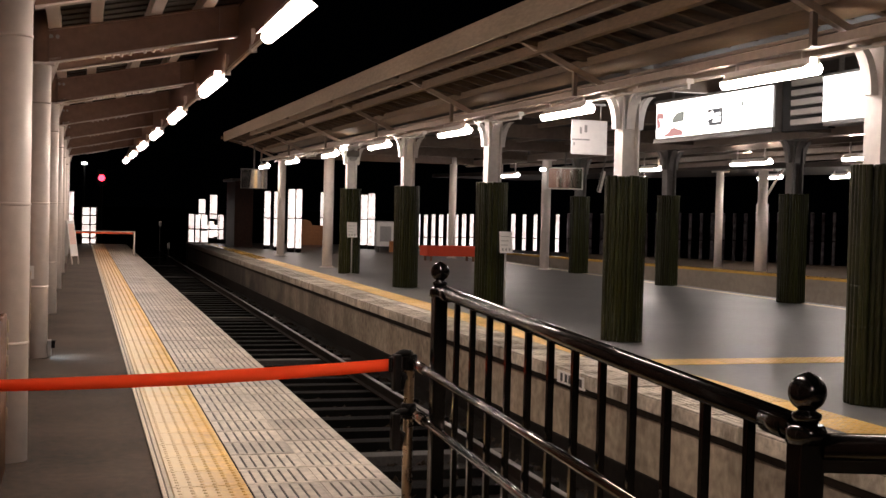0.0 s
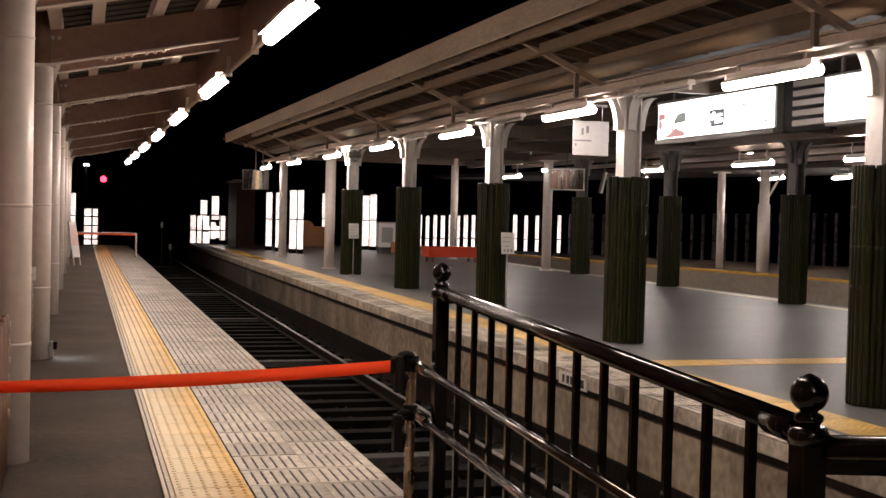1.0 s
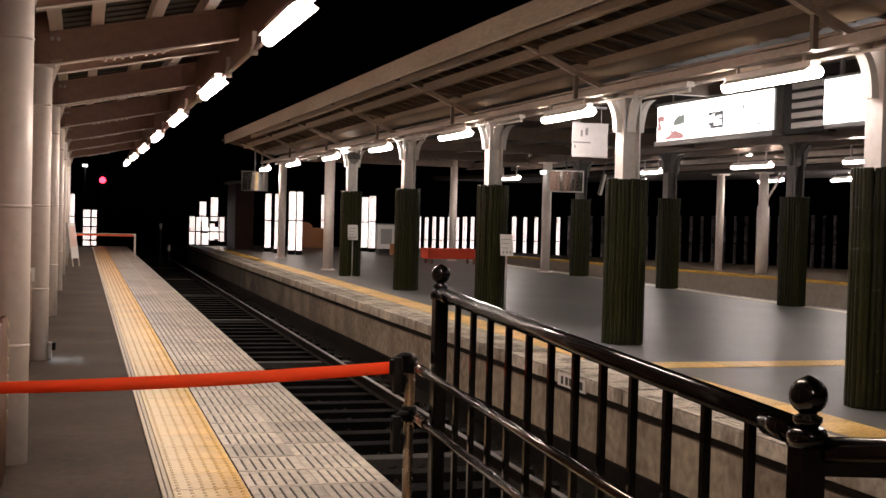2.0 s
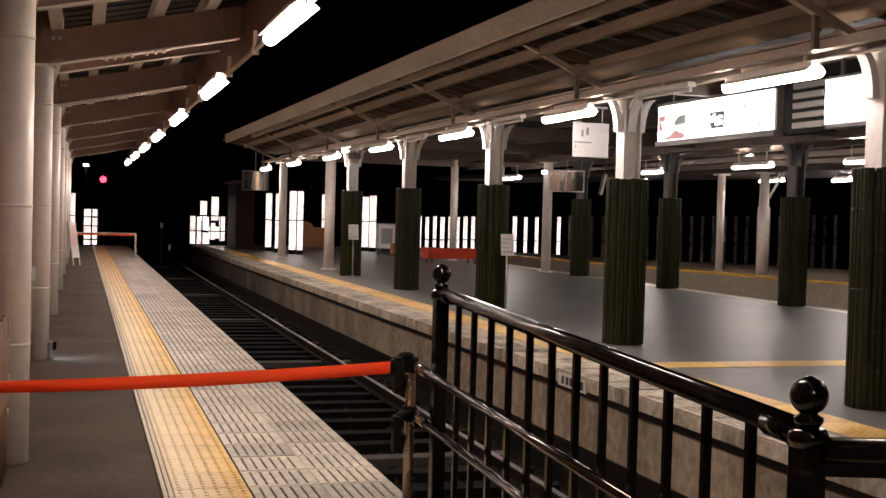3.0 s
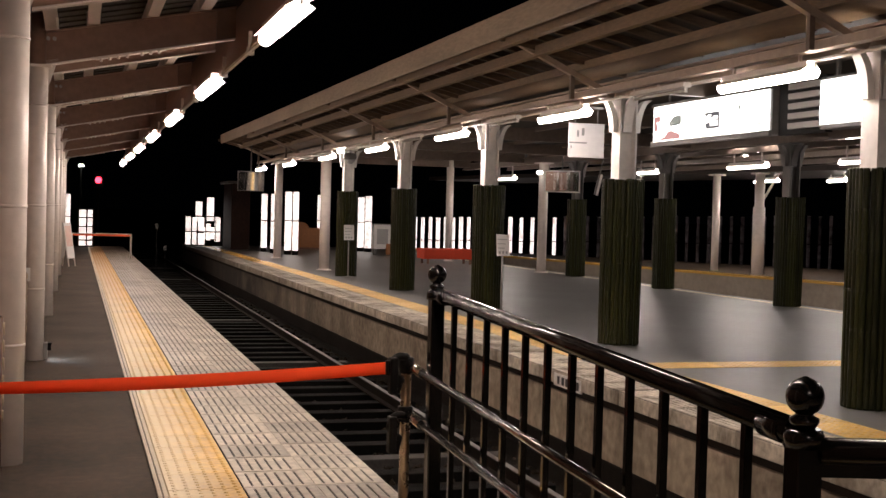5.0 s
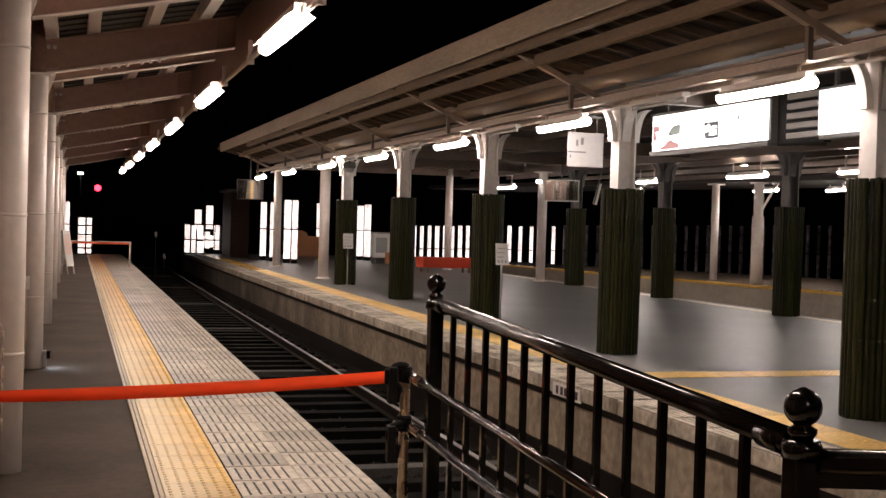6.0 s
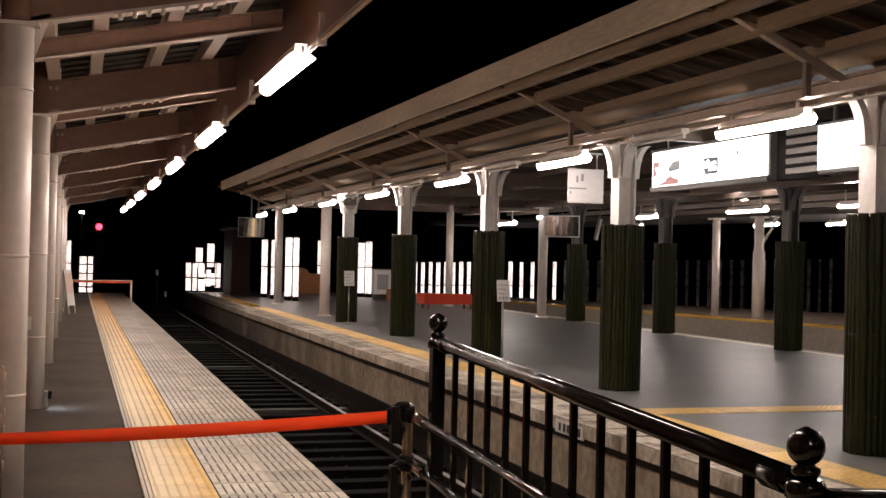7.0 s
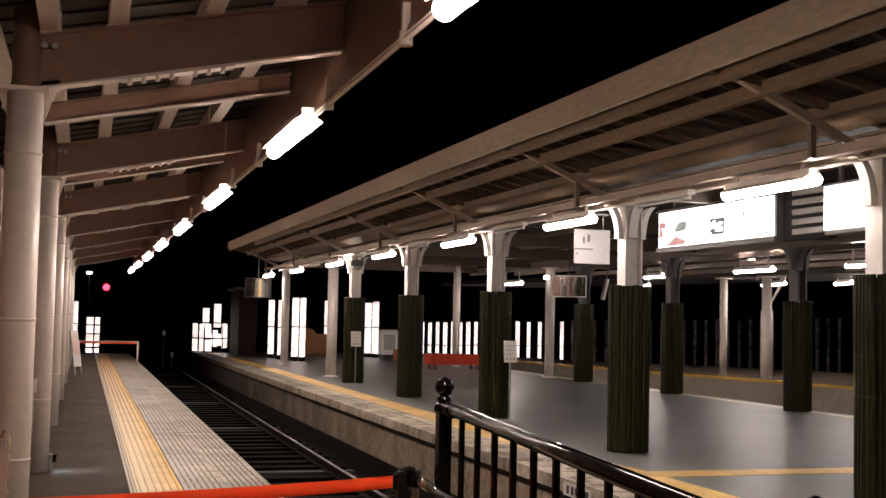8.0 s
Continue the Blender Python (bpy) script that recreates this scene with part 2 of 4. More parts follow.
M_FOOT = glow("cold_lens", (0.60, 0.80, 1.0), 330.0)
M_ISLTILE = material("island_tactile_yellow", (0.88, 0.60, 0.21), 0.34, var=0.18, scale=8, tint=(0.60, 0.34, 0.08), per_object=0.12)
M_ISLTILE.node_tree.nodes["Principled BSDF"].inputs["Specular IOR Level"].default_value = 0.6
M_OFFTUBE = material("unlit_tube", (0.62, 0.60, 0.57), 0.25, var=0.05)
for dull in (M_BAMBOO, M_ASPHALT, M_CONC2):
    dull.node_tree.nodes["Principled BSDF"].inputs["Specular IOR Level"].default_value = 0.22
for dull in (M_DARKWOOD, M_SLEEPER, M_BALLAST, M_STONE, M_RUST, M_WALLFOOT, M_RUBBER):
    dull.node_tree.nodes["Principled BSDF"].inputs["Specular IOR Level"].default_value = 0.1
M_POSTER = material("poster_print", (0.62, 0.38, 0.33), 0.5, var=0.35, scale=12, tint=(0.8, 0.7, 0.62))
M_SIGNP = material("sign_panel", (0.42, 0.405, 0.395), 0.5, var=0.05, scale=6)
M_SOFTINK = material("faded_ink", (0.16, 0.155, 0.155), 0.6, var=0.1)

# webbing lets some light through
M_BELT = bpy.data.materials.new("translucent_red_webbing")
M_BELT.use_nodes = True
nt, lk = M_BELT.node_tree.nodes, M_BELT.node_tree.links
dif, trl, mixs, wv, bp, co = (nt.new("ShaderNode" + k) for k in ("BsdfDiffuse", "BsdfTranslucent", "MixShader", "TexWave", "Bump", "TexCoord"))
dif.inputs["Color"].default_value, trl.inputs["Color"].default_value = (1.0, 0.15, 0.05, 1), (1.0, 0.15, 0.05, 1)
wv.bands_direction = "Z"
wv.inputs["Scale"].default_value = 120.0
lk.new(co.outputs["Object"], wv.inputs["Vector"])
lk.new(wv.outputs["Fac"], bp.inputs["Height"])
bp.inputs["Strength"].default_value, bp.inputs["Distance"].default_value = 0.15, 0.002
lk.new(bp.outputs["Normal"], dif.inputs["Normal"])
mixs.inputs["Fac"].default_value = 0.45
lk.new(dif.outputs[0], mixs.inputs[1])
lk.new(trl.outputs[0], mixs.inputs[2])
lk.new(mixs.outputs[0], nt["Material Output"].inputs["Surface"])

# the island wall's concrete darkens towards the far end, shade put into its colour
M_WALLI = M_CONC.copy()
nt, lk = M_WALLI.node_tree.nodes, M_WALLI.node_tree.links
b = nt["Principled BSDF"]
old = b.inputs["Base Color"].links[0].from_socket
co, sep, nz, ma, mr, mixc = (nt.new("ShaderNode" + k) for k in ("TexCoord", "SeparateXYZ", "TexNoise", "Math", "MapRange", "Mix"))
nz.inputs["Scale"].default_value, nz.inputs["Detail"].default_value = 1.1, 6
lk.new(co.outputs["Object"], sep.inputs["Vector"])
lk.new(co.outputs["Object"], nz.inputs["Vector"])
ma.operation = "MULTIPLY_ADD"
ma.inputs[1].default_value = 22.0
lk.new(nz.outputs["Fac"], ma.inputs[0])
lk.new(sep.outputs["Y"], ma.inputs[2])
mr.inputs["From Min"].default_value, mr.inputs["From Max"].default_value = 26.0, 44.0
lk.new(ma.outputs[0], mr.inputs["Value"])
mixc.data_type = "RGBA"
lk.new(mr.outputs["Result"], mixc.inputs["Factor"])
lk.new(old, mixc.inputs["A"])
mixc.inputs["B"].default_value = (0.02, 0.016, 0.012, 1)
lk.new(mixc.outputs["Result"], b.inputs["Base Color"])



def grime_far_shade(mat, dark, y0, y1, spread, most):
    """Worn blotches, plus far-end shade along the station put into the colour."""
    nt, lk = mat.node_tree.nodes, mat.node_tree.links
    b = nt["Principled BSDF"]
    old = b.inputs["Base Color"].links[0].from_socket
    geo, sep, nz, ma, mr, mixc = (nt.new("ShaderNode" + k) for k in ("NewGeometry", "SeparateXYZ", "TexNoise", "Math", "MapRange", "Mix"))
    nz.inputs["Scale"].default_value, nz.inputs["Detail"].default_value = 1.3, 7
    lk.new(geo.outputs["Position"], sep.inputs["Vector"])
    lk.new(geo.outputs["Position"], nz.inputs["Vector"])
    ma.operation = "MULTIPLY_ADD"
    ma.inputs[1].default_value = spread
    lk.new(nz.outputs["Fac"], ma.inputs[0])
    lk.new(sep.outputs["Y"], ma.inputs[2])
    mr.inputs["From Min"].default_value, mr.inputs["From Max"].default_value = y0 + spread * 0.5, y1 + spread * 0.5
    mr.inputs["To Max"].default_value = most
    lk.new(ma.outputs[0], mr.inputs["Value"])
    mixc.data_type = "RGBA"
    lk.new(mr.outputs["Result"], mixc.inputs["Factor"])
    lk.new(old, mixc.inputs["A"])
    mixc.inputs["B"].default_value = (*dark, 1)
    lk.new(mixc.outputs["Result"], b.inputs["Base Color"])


def drips(mat, dark, most, lo=0.50, hi=0.72):
    """Rain streaks running down a face."""
    nt, lk = mat.node_tree.nodes, mat.node_tree.links
    b = nt["Principled BSDF"]
    old = b.inputs["Base Color"].links[0].from_socket
    geo, mp, nz, mr, mixc = (nt.new("ShaderNode" + k) for k in ("NewGeometry", "Mapping", "TexNoise", "MapRange", "Mix"))
    mp.inputs["Scale"].default_value = (1.0, 1.0, 0.28)
    nz.inputs["Scale"].default_value, nz.inputs["Detail"].default_value = 2.4, 8
    nz.inputs["Roughness"].default_value = 0.65
    lk.new(geo.outputs["Position"], mp.inputs["Vector"])
    lk.new(mp.outputs["Vector"], nz.inputs["Vector"])
    mr.inputs["From Min"].default_value, mr.inputs["From Max"].default_value, mr.inputs["To Max"].default_value = lo, hi, most
    lk.new(nz.outputs["Fac"], mr.inputs["Value"])
    mixc.data_type = "RGBA"
    lk.new(mr.outputs["Result"], mixc.inputs["Factor"])
    lk.new(old, mixc.inputs["A"])
    mixc.inputs["B"].default_value = (*dark, 1)
    lk.new(mixc.outputs["Result"], b.inputs["Base Color"])


# dimness towards the far end painted into tiles, yellow, coping and floor
grime_far_shade(M_TILE, (0.15, 0.115, 0.085), 2.0, 36.0, 26.0, 0.92)
grime_far_shade(M_YELLOW, (0.34, 0.16, 0.045), 16.0, 40.0, 10.0, 0.85)
grime_far_shade(M_COPING, (0.05, 0.04, 0.03), 22.0, 42.0, 12.0, 0.95)
grime_far_shade(M_FLOOR, (0.11, 0.085, 0.065), 20.0, 44.0, 9.0, 0.75)
drips(M_COPING, (0.11, 0.08, 0.05), 0.8, 0.50, 0.66)
drips(M_WALLI, (0.09, 0.07, 0.05), 0.6)

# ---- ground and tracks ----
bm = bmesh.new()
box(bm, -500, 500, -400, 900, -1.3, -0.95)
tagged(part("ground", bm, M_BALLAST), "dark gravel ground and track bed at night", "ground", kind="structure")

EDGE = 1.74        # the side platform's edge
RAILS = (2.28, 3.78)


def track(xs, label):
    t = thing("railway_track", pose(0, 0, 0), label, "track", kind="structure")
    for x in xs:
        bm = bmesh.new()
        prism(bm, [(x - 0.06, -0.85), (x + 0.06, -0.85), (x + 0.06, -0.835), (x + 0.012, -0.82), (x + 0.012, -0.755), (x + 0.034, -0.745), (x + 0.034, -0.705), (x + 0.026, -0.70),
                   (x - 0.026, -0.70), (x - 0.034, -0.705), (x - 0.034, -0.745), (x - 0.012, -0.755), (x - 0.012, -0.82), (x - 0.06, -0.835)], 1.0, 70.0)
        for f in bm.faces:
            f.material_index = 0 if f.calc_center_median().z > -0.703 else 1
        part("rail", bm, [M_RAIL, M_RUST], t, "worn steel rail, bright on top")
    mid = sum(xs) / 2
    bm = bmesh.new()
    box(bm, -1.15, 1.15, -0.11, 0.11, -0.98, -0.853, bevel=0.01)
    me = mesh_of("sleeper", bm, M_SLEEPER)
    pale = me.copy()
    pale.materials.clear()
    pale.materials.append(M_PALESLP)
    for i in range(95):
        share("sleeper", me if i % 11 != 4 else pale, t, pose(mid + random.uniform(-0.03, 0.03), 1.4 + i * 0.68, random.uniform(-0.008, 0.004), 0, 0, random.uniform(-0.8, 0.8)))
    return t


track(RAILS, "railway track with rusty rails on worn sleepers")
tr2 = track((14.9, 16.4), "second railway track sunk between the platforms")
tr2.matrix_basis = Matrix.Translation((15.6, 8, 0)) @ Matrix.Rotation(radians(3.0), 4, "Z") @ Matrix.Translation((-15.6, -8, 0))

# loose stones between the platforms
verts, faces = [], []
rng = np.random.RandomState(4)
for i in range(5200):
    c = np.array([rng.uniform(1.85, 4.4), 1.0 + 34 * rng.rand() ** 1.7, -0.95])
    s = rng.uniform(0.02, 0.05)
    base = len(verts)
    for p in ((1, 0, 0), (-0.6, 0.8, 0), (-0.5, -0.9, 0.1), (0.2, 0.1, 0.9), (0.1, 0.9, 0.5), (0.5, -0.6, 0.6)):
        verts.append(tuple(c + s * (np.array(p) + rng.uniform(-0.3, 0.3, 3))))
    faces += [(base + a, base + b, base + d) for a, b, d in ((0, 4, 3), (1, 3, 4), (1, 2, 3), (2, 5, 3), (0, 3, 5), (0, 5, 2), (0, 1, 4))]
me = bpy.data.meshes.new("ballast")
me.from_pydata(verts, [], faces)
me.materials.append(M_STONE)
tagged(new("ballast", me), "dark crushed stone ballast between the rails", "ballast", kind="stuff")

# ---- the side platform ----
RAMP = 5.95        # north of this line it is level, south of it it falls gently
platform = thing("platform_side", pose(0, 0, 0), "side platform with dark asphalt and tactile paving", "platform", kind="structure")
bm = bmesh.new()
fall = [(-12, -0.62), (RAMP, -0.012), (48.0, -0.012), (48.0, -1.0), (-12, -1.0)]
prism(bm, fall, -0.95, 0.50, axis="X")
part("asphalt_surface", bm, M_ASPHALT, platform, "dark asphalt platform surface")
bm = bmesh.new()
prism(bm, [(y, z - 0.016) if z > -0.9 else (y, z) for y, z in fall], 0.502, EDGE - 0.01, axis="X")
part("platform_bed", bm, M_CONC, platform, "concrete platform bed and wall")


def slope(y):
    return 0.0 if y >= RAMP else (y - RAMP) * 0.034


ROW = 0.41
bm = bmesh.new()
box(bm, 0, 0.405, 0, ROW - 0.006, -0.03, 0, bevel=0.003)
for i in range(6):
    for j in range(6):
        x, y = 0.034 + i * 0.0675, 0.032 + j * 0.068
        v = [bm.verts.new((x + r * math.cos(k * math.pi / 3), y + r * math.sin(k * math.pi / 3), z)) for r, z in ((0.016, 0.0), (0.009, 0.006)) for k in range(6)]
        for k in range(6):
            bm.faces.new((v[k], v[(k + 1) % 6], v[6 + (k + 1) % 6], v[6 + k]))
        bm.faces.new(v[6:])
tactile = mesh_of("tactile_tile", bm, M_YELLOW)
bm = bmesh.new()
box(bm, 0, 0.402, 0, ROW - 0.004, -0.03, -0.005, mat=1)
for i in range(7):
    x = 0.003 + i * 0.0575
    box(bm, x, x + 0.0425, 0.034, ROW - 0.040, -0.006, 0.0, mat=0)
for y0, y1 in ((0.006, 0.033), (ROW - 0.039, ROW - 0.010)):
    box(bm, 0.0, 0.4055, y0, y1, -0.006, 0.0, mat=0)
box(bm, 0.392, 0.4055, 0.034, ROW - 0.040, -0.006, 0.0, mat=0)
ribbed = mesh_of("edge_tile", bm, M_TILE, M_GROOVE)
bm = bmesh.new()
box(bm, 0, 0.022, 0, ROW - 0.004, -0.03, 0.001)
box(bm, 0.03, 0.052, 0, ROW - 0.004, -0.03, 0.001)
border = mesh_of("border_tile", bm, M_PALE)
y = RAMP - 12 * ROW
while y < 47.6:
    z, tilt = slope(y), (0.0 if y >= RAMP - 0.1 else math.degrees(math.atan(0.034)))
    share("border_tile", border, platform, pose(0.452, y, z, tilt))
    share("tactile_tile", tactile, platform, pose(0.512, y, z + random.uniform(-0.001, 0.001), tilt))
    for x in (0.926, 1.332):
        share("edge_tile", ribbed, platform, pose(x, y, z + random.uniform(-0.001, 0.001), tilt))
    y += ROW
bm = bmesh.new()
box(bm, -12, EDGE + 9, -14, 0.9, -1.2, -0.62 + 0.2)
tagged(part("floor", bm, M_CONC), "plain concrete apron at the platform end", "floor", kind="structure")

# the board wall behind the posts
bm = bmesh.new()
box(bm, -0.95, -0.80, -12, 46, -1.0, 2.95)
wall = tagged(part("wall_west", bm, M_WALLB), "brown boarded wall behind the platform posts", "wall", kind="structure")
bm = bmesh.new()
box(bm, -0.80, -0.775, -0.22, 0.22, 0, 2.9, bevel=0.004)
board = mesh_of("board", bm, M_WALLB)
for i in range(95):
    share("board", board, wall, pose(random.uniform(-0.004, 0.002), -1.0 + i * 0.46, 0))

# ---- the side platform's roof ----
PITCH_W, FIRST_W = 5.09, 7.72
POST_X = -0.39


def w_bottom(x):
    return 2.92 + (x + 0.32) * 0.205


roof = thing("roof_side", pose(0, 0, 0), "brown steel platform roof rising towards the track", "roof", kind="structure")
bm = bmesh.new()
prism(bm, [(-1.2, w_bottom(-1.2) + 0.53), (1.80, w_bottom(1.80) + 0.53), (1.80, w_bottom(1.80) + 0.57), (-1.2, w_bottom(-1.2) + 0.57)], -3, 42.5)
part("roof_deck", bm, M_DECK, roof, "dark corrugated roof deck")
bm = bmesh.new()
for i in range(120):
    yy = -2.9 + i * 0.375
    prism(bm, [(-1.2, w_bottom(-1.2) + 0.512), (1.70, w_bottom(1.70) + 0.512), (1.70, w_bottom(1.70) + 0.535), (-1.2, w_bottom(-1.2) + 0.535)], yy, yy + 0.12)
part("deck_rib", bm, M_DECK, roof)
PURLINS = (-0.62, -0.26, 0.14, 0.72, 1.24)
for x in PURLINS:
    bm = bmesh.new()
    zb = w_bottom(x) + 0.345
    prism(bm, [(x - 0.055, zb), (x + 0.055, zb), (x + 0.055, zb + 0.012), (x - 0.04, zb + 0.012), (x - 0.04, zb + 0.15), (x + 0.055, zb + 0.15), (x + 0.055, zb + 0.165), (x - 0.055, zb + 0.165)], -3, 42.4)
    part("purlin", bm, M_CREAM, roof, "pale steel purlin")
bm = bmesh.new()
prism(bm, [(1.405, 2.915), (1.435, 2.905), (1.80, 3.89), (1.77, 3.90)], -3, 42.5)
part("fascia", bm, M_BROWN, roof, "brown sheet-metal fascia over the platform edge")


def beam_mesh(depth, bolts, lift=0.0, x1=1.56):
    bm = bmesh.new()
    x0 = -0.36
    a, b = w_bottom(x0) + lift, w_bottom(x1) + lift
    prism(bm, [(x0, a), (x1, b), (x1, b + depth), (x0, a + depth)], -0.008, 0.008)
    prism(bm, [(x0, a), (x1, b), (x1, b + 0.014), (x0, a + 0.014)], -0.065, 0.065, mat=1)
    prism(bm, [(x0, a + depth), (x1, b + depth), (x1, b + depth + 0.012), (x0, a + depth + 0.012)], -0.065, 0.065)
    box(bm, 1.36, 1.372, -0.06, 0.06, w_bottom(1.36) + 0.012 + lift, w_bottom(1.36) + depth + lift)
    if bolts:
        for i in range(7):
            x = 0.22 + i * 0.085 + (0.06 if i > 3 else 0)
            for yy in (-0.04, 0.04):
                rod(bm, (x, yy, w_bottom(x) - 0.028), (x, yy, w_bottom(x) + 0.002), 0.017, 6, mat=1)
        prism(bm, [(0.17, w_bottom(0.17) - 0.008), (0.86, w_bottom(0.86) - 0.008), (0.86, w_bottom(0.86)), (0.17, w_bottom(0.17))], -0.063, 0.063, mat=1)
    return mesh_of("beam", bm, M_BROWN, M_CREAM)


deep, shallow = beam_mesh(0.325, True), beam_mesh(0.155, False, 0.17, 1.62)
for i in range(-1, 7):
    share("beam", deep, roof, pose(0, FIRST_W + i * PITCH_W, 0))
    share("beam", shallow, roof, pose(0, FIRST_W + (i + 0.5) * PITCH_W, 0))
bm = bmesh.new()
for i in range(-2, 7):
    for s in (0.0, 0.5):
        yy = FIRST_W + (i + s) * PITCH_W
        for x in PURLINS:
            box(bm, x - 0.065, x + 0.065, yy - 0.05, yy + 0.05, w_bottom(x) + 0.338, w_bottom(x) + 0.47)
part("cleat", bm, M_CREAM, roof, "small pale steel cleats")

post = thing("roof_post", pose(POST_X, FIRST_W, 0), "cream-painted round steel post carrying the platform roof", "post", "posts of the side platform roof")
bm = bmesh.new()
lathe(bm, [(0.108, -0.02), (0.108, 2.92)], 24)
part("shaft", bm, M_CREAM, post)
for z in (0.70, 1.53, 2.53):
    bm = bmesh.new()
    lathe(bm, [(0.108, -0.010), (0.112, -0.006), (0.112, 0.006), (0.108, 0.010)], 24, (0, 0, z))
    part("band", bm, M_CREAM, post)
bm = bmesh.new()
box(bm, -0.14, 0.14, -0.13, 0.13, 2.90, 2.925, bevel=0.004)
prism(bm, [(0.06, 2.62), (0.075, 2.62), (0.20, 3.0), (0.06, 2.97)], -0.008, 0.008)
part("head_plate", bm, M_CREAM, post)
bm = bmesh.new()
lathe(bm, [(0.10, 2.926), (0.085, 2.97), (0.085, 3.50)], 20)
part("upper_stub", bm, M_BROWN, post, "brown stub carrying the beam")
for x in (0.10, 0.16):
    bm = bmesh.new()
    rod(bm, (x, -0.07, 3.19), (x, -0.035, 3.19), 0.02, 8)
    part("bolt", bm, M_STEEL, post)
post.matrix_basis = pose(POST_X + 0.004, FIRST_W, 0)
for i in (-2, -1, 1, 2, 3, 4, 5, 6):
    copy_thing(post, pose(POST_X, FIRST_W + i * PITCH_W, slope(FIRST_W + i * PITCH_W)))


def tube_lamp(at, length, group, label, hang=(), tube=None, r=0.054):
    """A fluorescent batten: channel, end caps, tube."""
    t = thing("fluorescent_lamp", at, label, "lamp", group)
    h = length / 2
    bm = bmesh.new()
    prism(bm, [(-0.105, 0.012), (-0.04, 0.055), (-0.04, 0.105), (0.04, 0.105), (0.04, 0.055), (0.105, 0.012), (0.10, 0.008), (0.036, 0.046), (-0.036, 0.046), (-0.10, 0.008)], -h + 0.07, h - 0.07)
    part("channel", bm, M_WHITE, t)
    for s in (-1, 1):
        bm = bmesh.new()
        box(bm, -0.012, 0.012, s * (h - 0.006) - 0.008, s * (h - 0.006) + 0.008, 0.02, 0.08, bevel=0.003)
        part("socket", bm, M_WHITE, t)
    # the default radius is widened, putting the tube's glare into its shape
    bm = bmesh.new()
    rod(bm, (0, -h + 0.016, 0.0), (0, h - 0.016, 0.0), r, 14)
    part("tube", bm, tube or M_TUBE, t, "glowing white fluorescent tube")
    for x0, x1, z1 in hang:
        for y in (-h * 0.7, h * 0.7):
            part("hanger", boxes((x0, x1, y - 0.015, y + 0.015, 0.09, z1)), M_CREAM, t)
    return t


first = tube_lamp(pose(1.385, FIRST_W + 0.98, 2.87), 1.6, "lamps under the side roof", "lit fluorescent batten lamp under the roof edge")
for i in (-2, -1, 1, 2, 3, 4, 5, 6):
    copy_thing(first, pose(1.385, FIRST_W + 0.98 + i * PITCH_W + (0.37 if i < 0 else 0.0), 2.87))
conduit = thing("cable_conduit", pose(0, 0, 0), "cream steel cable conduit with junction boxes under the roof edge", "conduit")
bm = bmesh.new()
rod(bm, (1.425, -3, 2.925), (1.425, 42, 2.925), 0.02, 8)
part("pipe", bm, M_CREAM, conduit)
for i in range(-2, 7):
    for d in (-0.25, 2.92):
        bm = bmesh.new()
        yy = FIRST_W + i * PITCH_W + d
        rod(bm, (1.425, yy, 2.885), (1.425, yy, 2.955), 0.034, 12)
        box(bm, 1.405, 1.44, yy - 0.02, yy + 0.02, 2.955, 3.09)
        part("junction_box", bm, M_CREAM, conduit)

# ---- the island platform ----
LIP, YEND = 4.75, 52.0
island = thing("platform_island", ISLAND, "wide island platform with grey painted floor", "platform", kind="structure")
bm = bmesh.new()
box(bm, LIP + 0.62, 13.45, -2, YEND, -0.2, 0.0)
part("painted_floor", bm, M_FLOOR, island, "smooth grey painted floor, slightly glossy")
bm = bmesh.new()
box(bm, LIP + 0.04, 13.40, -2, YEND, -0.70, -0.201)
part("platform_wall", bm, M_WALLI, island, "stained concrete platform wall, far-end shade painted into its colour")
# band added along the wall foot, turning the wall near black there
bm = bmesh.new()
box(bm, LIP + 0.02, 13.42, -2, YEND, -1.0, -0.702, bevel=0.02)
part("dark_wall_foot", bm, M_WALLFOOT, island, "near-black concrete band at the wall foot")
# strip coloured near black in place of an open joint
bm = bmesh.new()
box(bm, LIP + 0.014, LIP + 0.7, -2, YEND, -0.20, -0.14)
part("dark_strip", bm, M_RUST, island, "near-black strip under the coping")
bm = bmesh.new()
box(bm, 0.0, 0.612, 0.004, 0.996, -0.139, -0.008, bevel=0.012)
for f in bm.faces:
    f.material_index = 1 if f.calc_center_median().z > -0.012 and f.normal.z > 0.9 else 0
for y0 in (0.006, 0.504):
    box(bm, 0.012, 0.07, y0, y0 + 0.488, -0.009, 0.0)
    box(bm, 0.40, 0.610, y0, y0 + 0.488, -0.009, 0.0)
    for k in range(5):
        box(bm, 0.082 + k * 0.063, 0.127 + k * 0.063, y0 + 0.02, y0 + 0.468, -0.009, 0.0)
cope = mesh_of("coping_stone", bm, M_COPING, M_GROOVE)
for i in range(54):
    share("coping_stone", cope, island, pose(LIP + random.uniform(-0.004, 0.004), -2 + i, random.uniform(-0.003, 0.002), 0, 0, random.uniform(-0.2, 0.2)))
bm = bmesh.new()
box(bm, LIP + 0.60, LIP + 1.04, 36.01, YEND, 0.0005, 0.005)
part("yellow_line", bm, M_YLINE, island, "worn yellow painted safety line")
bm = bmesh.new()
box(bm, 0, 0.444, 0, 0.408, 0.0006, 0.006, bevel=0.002)
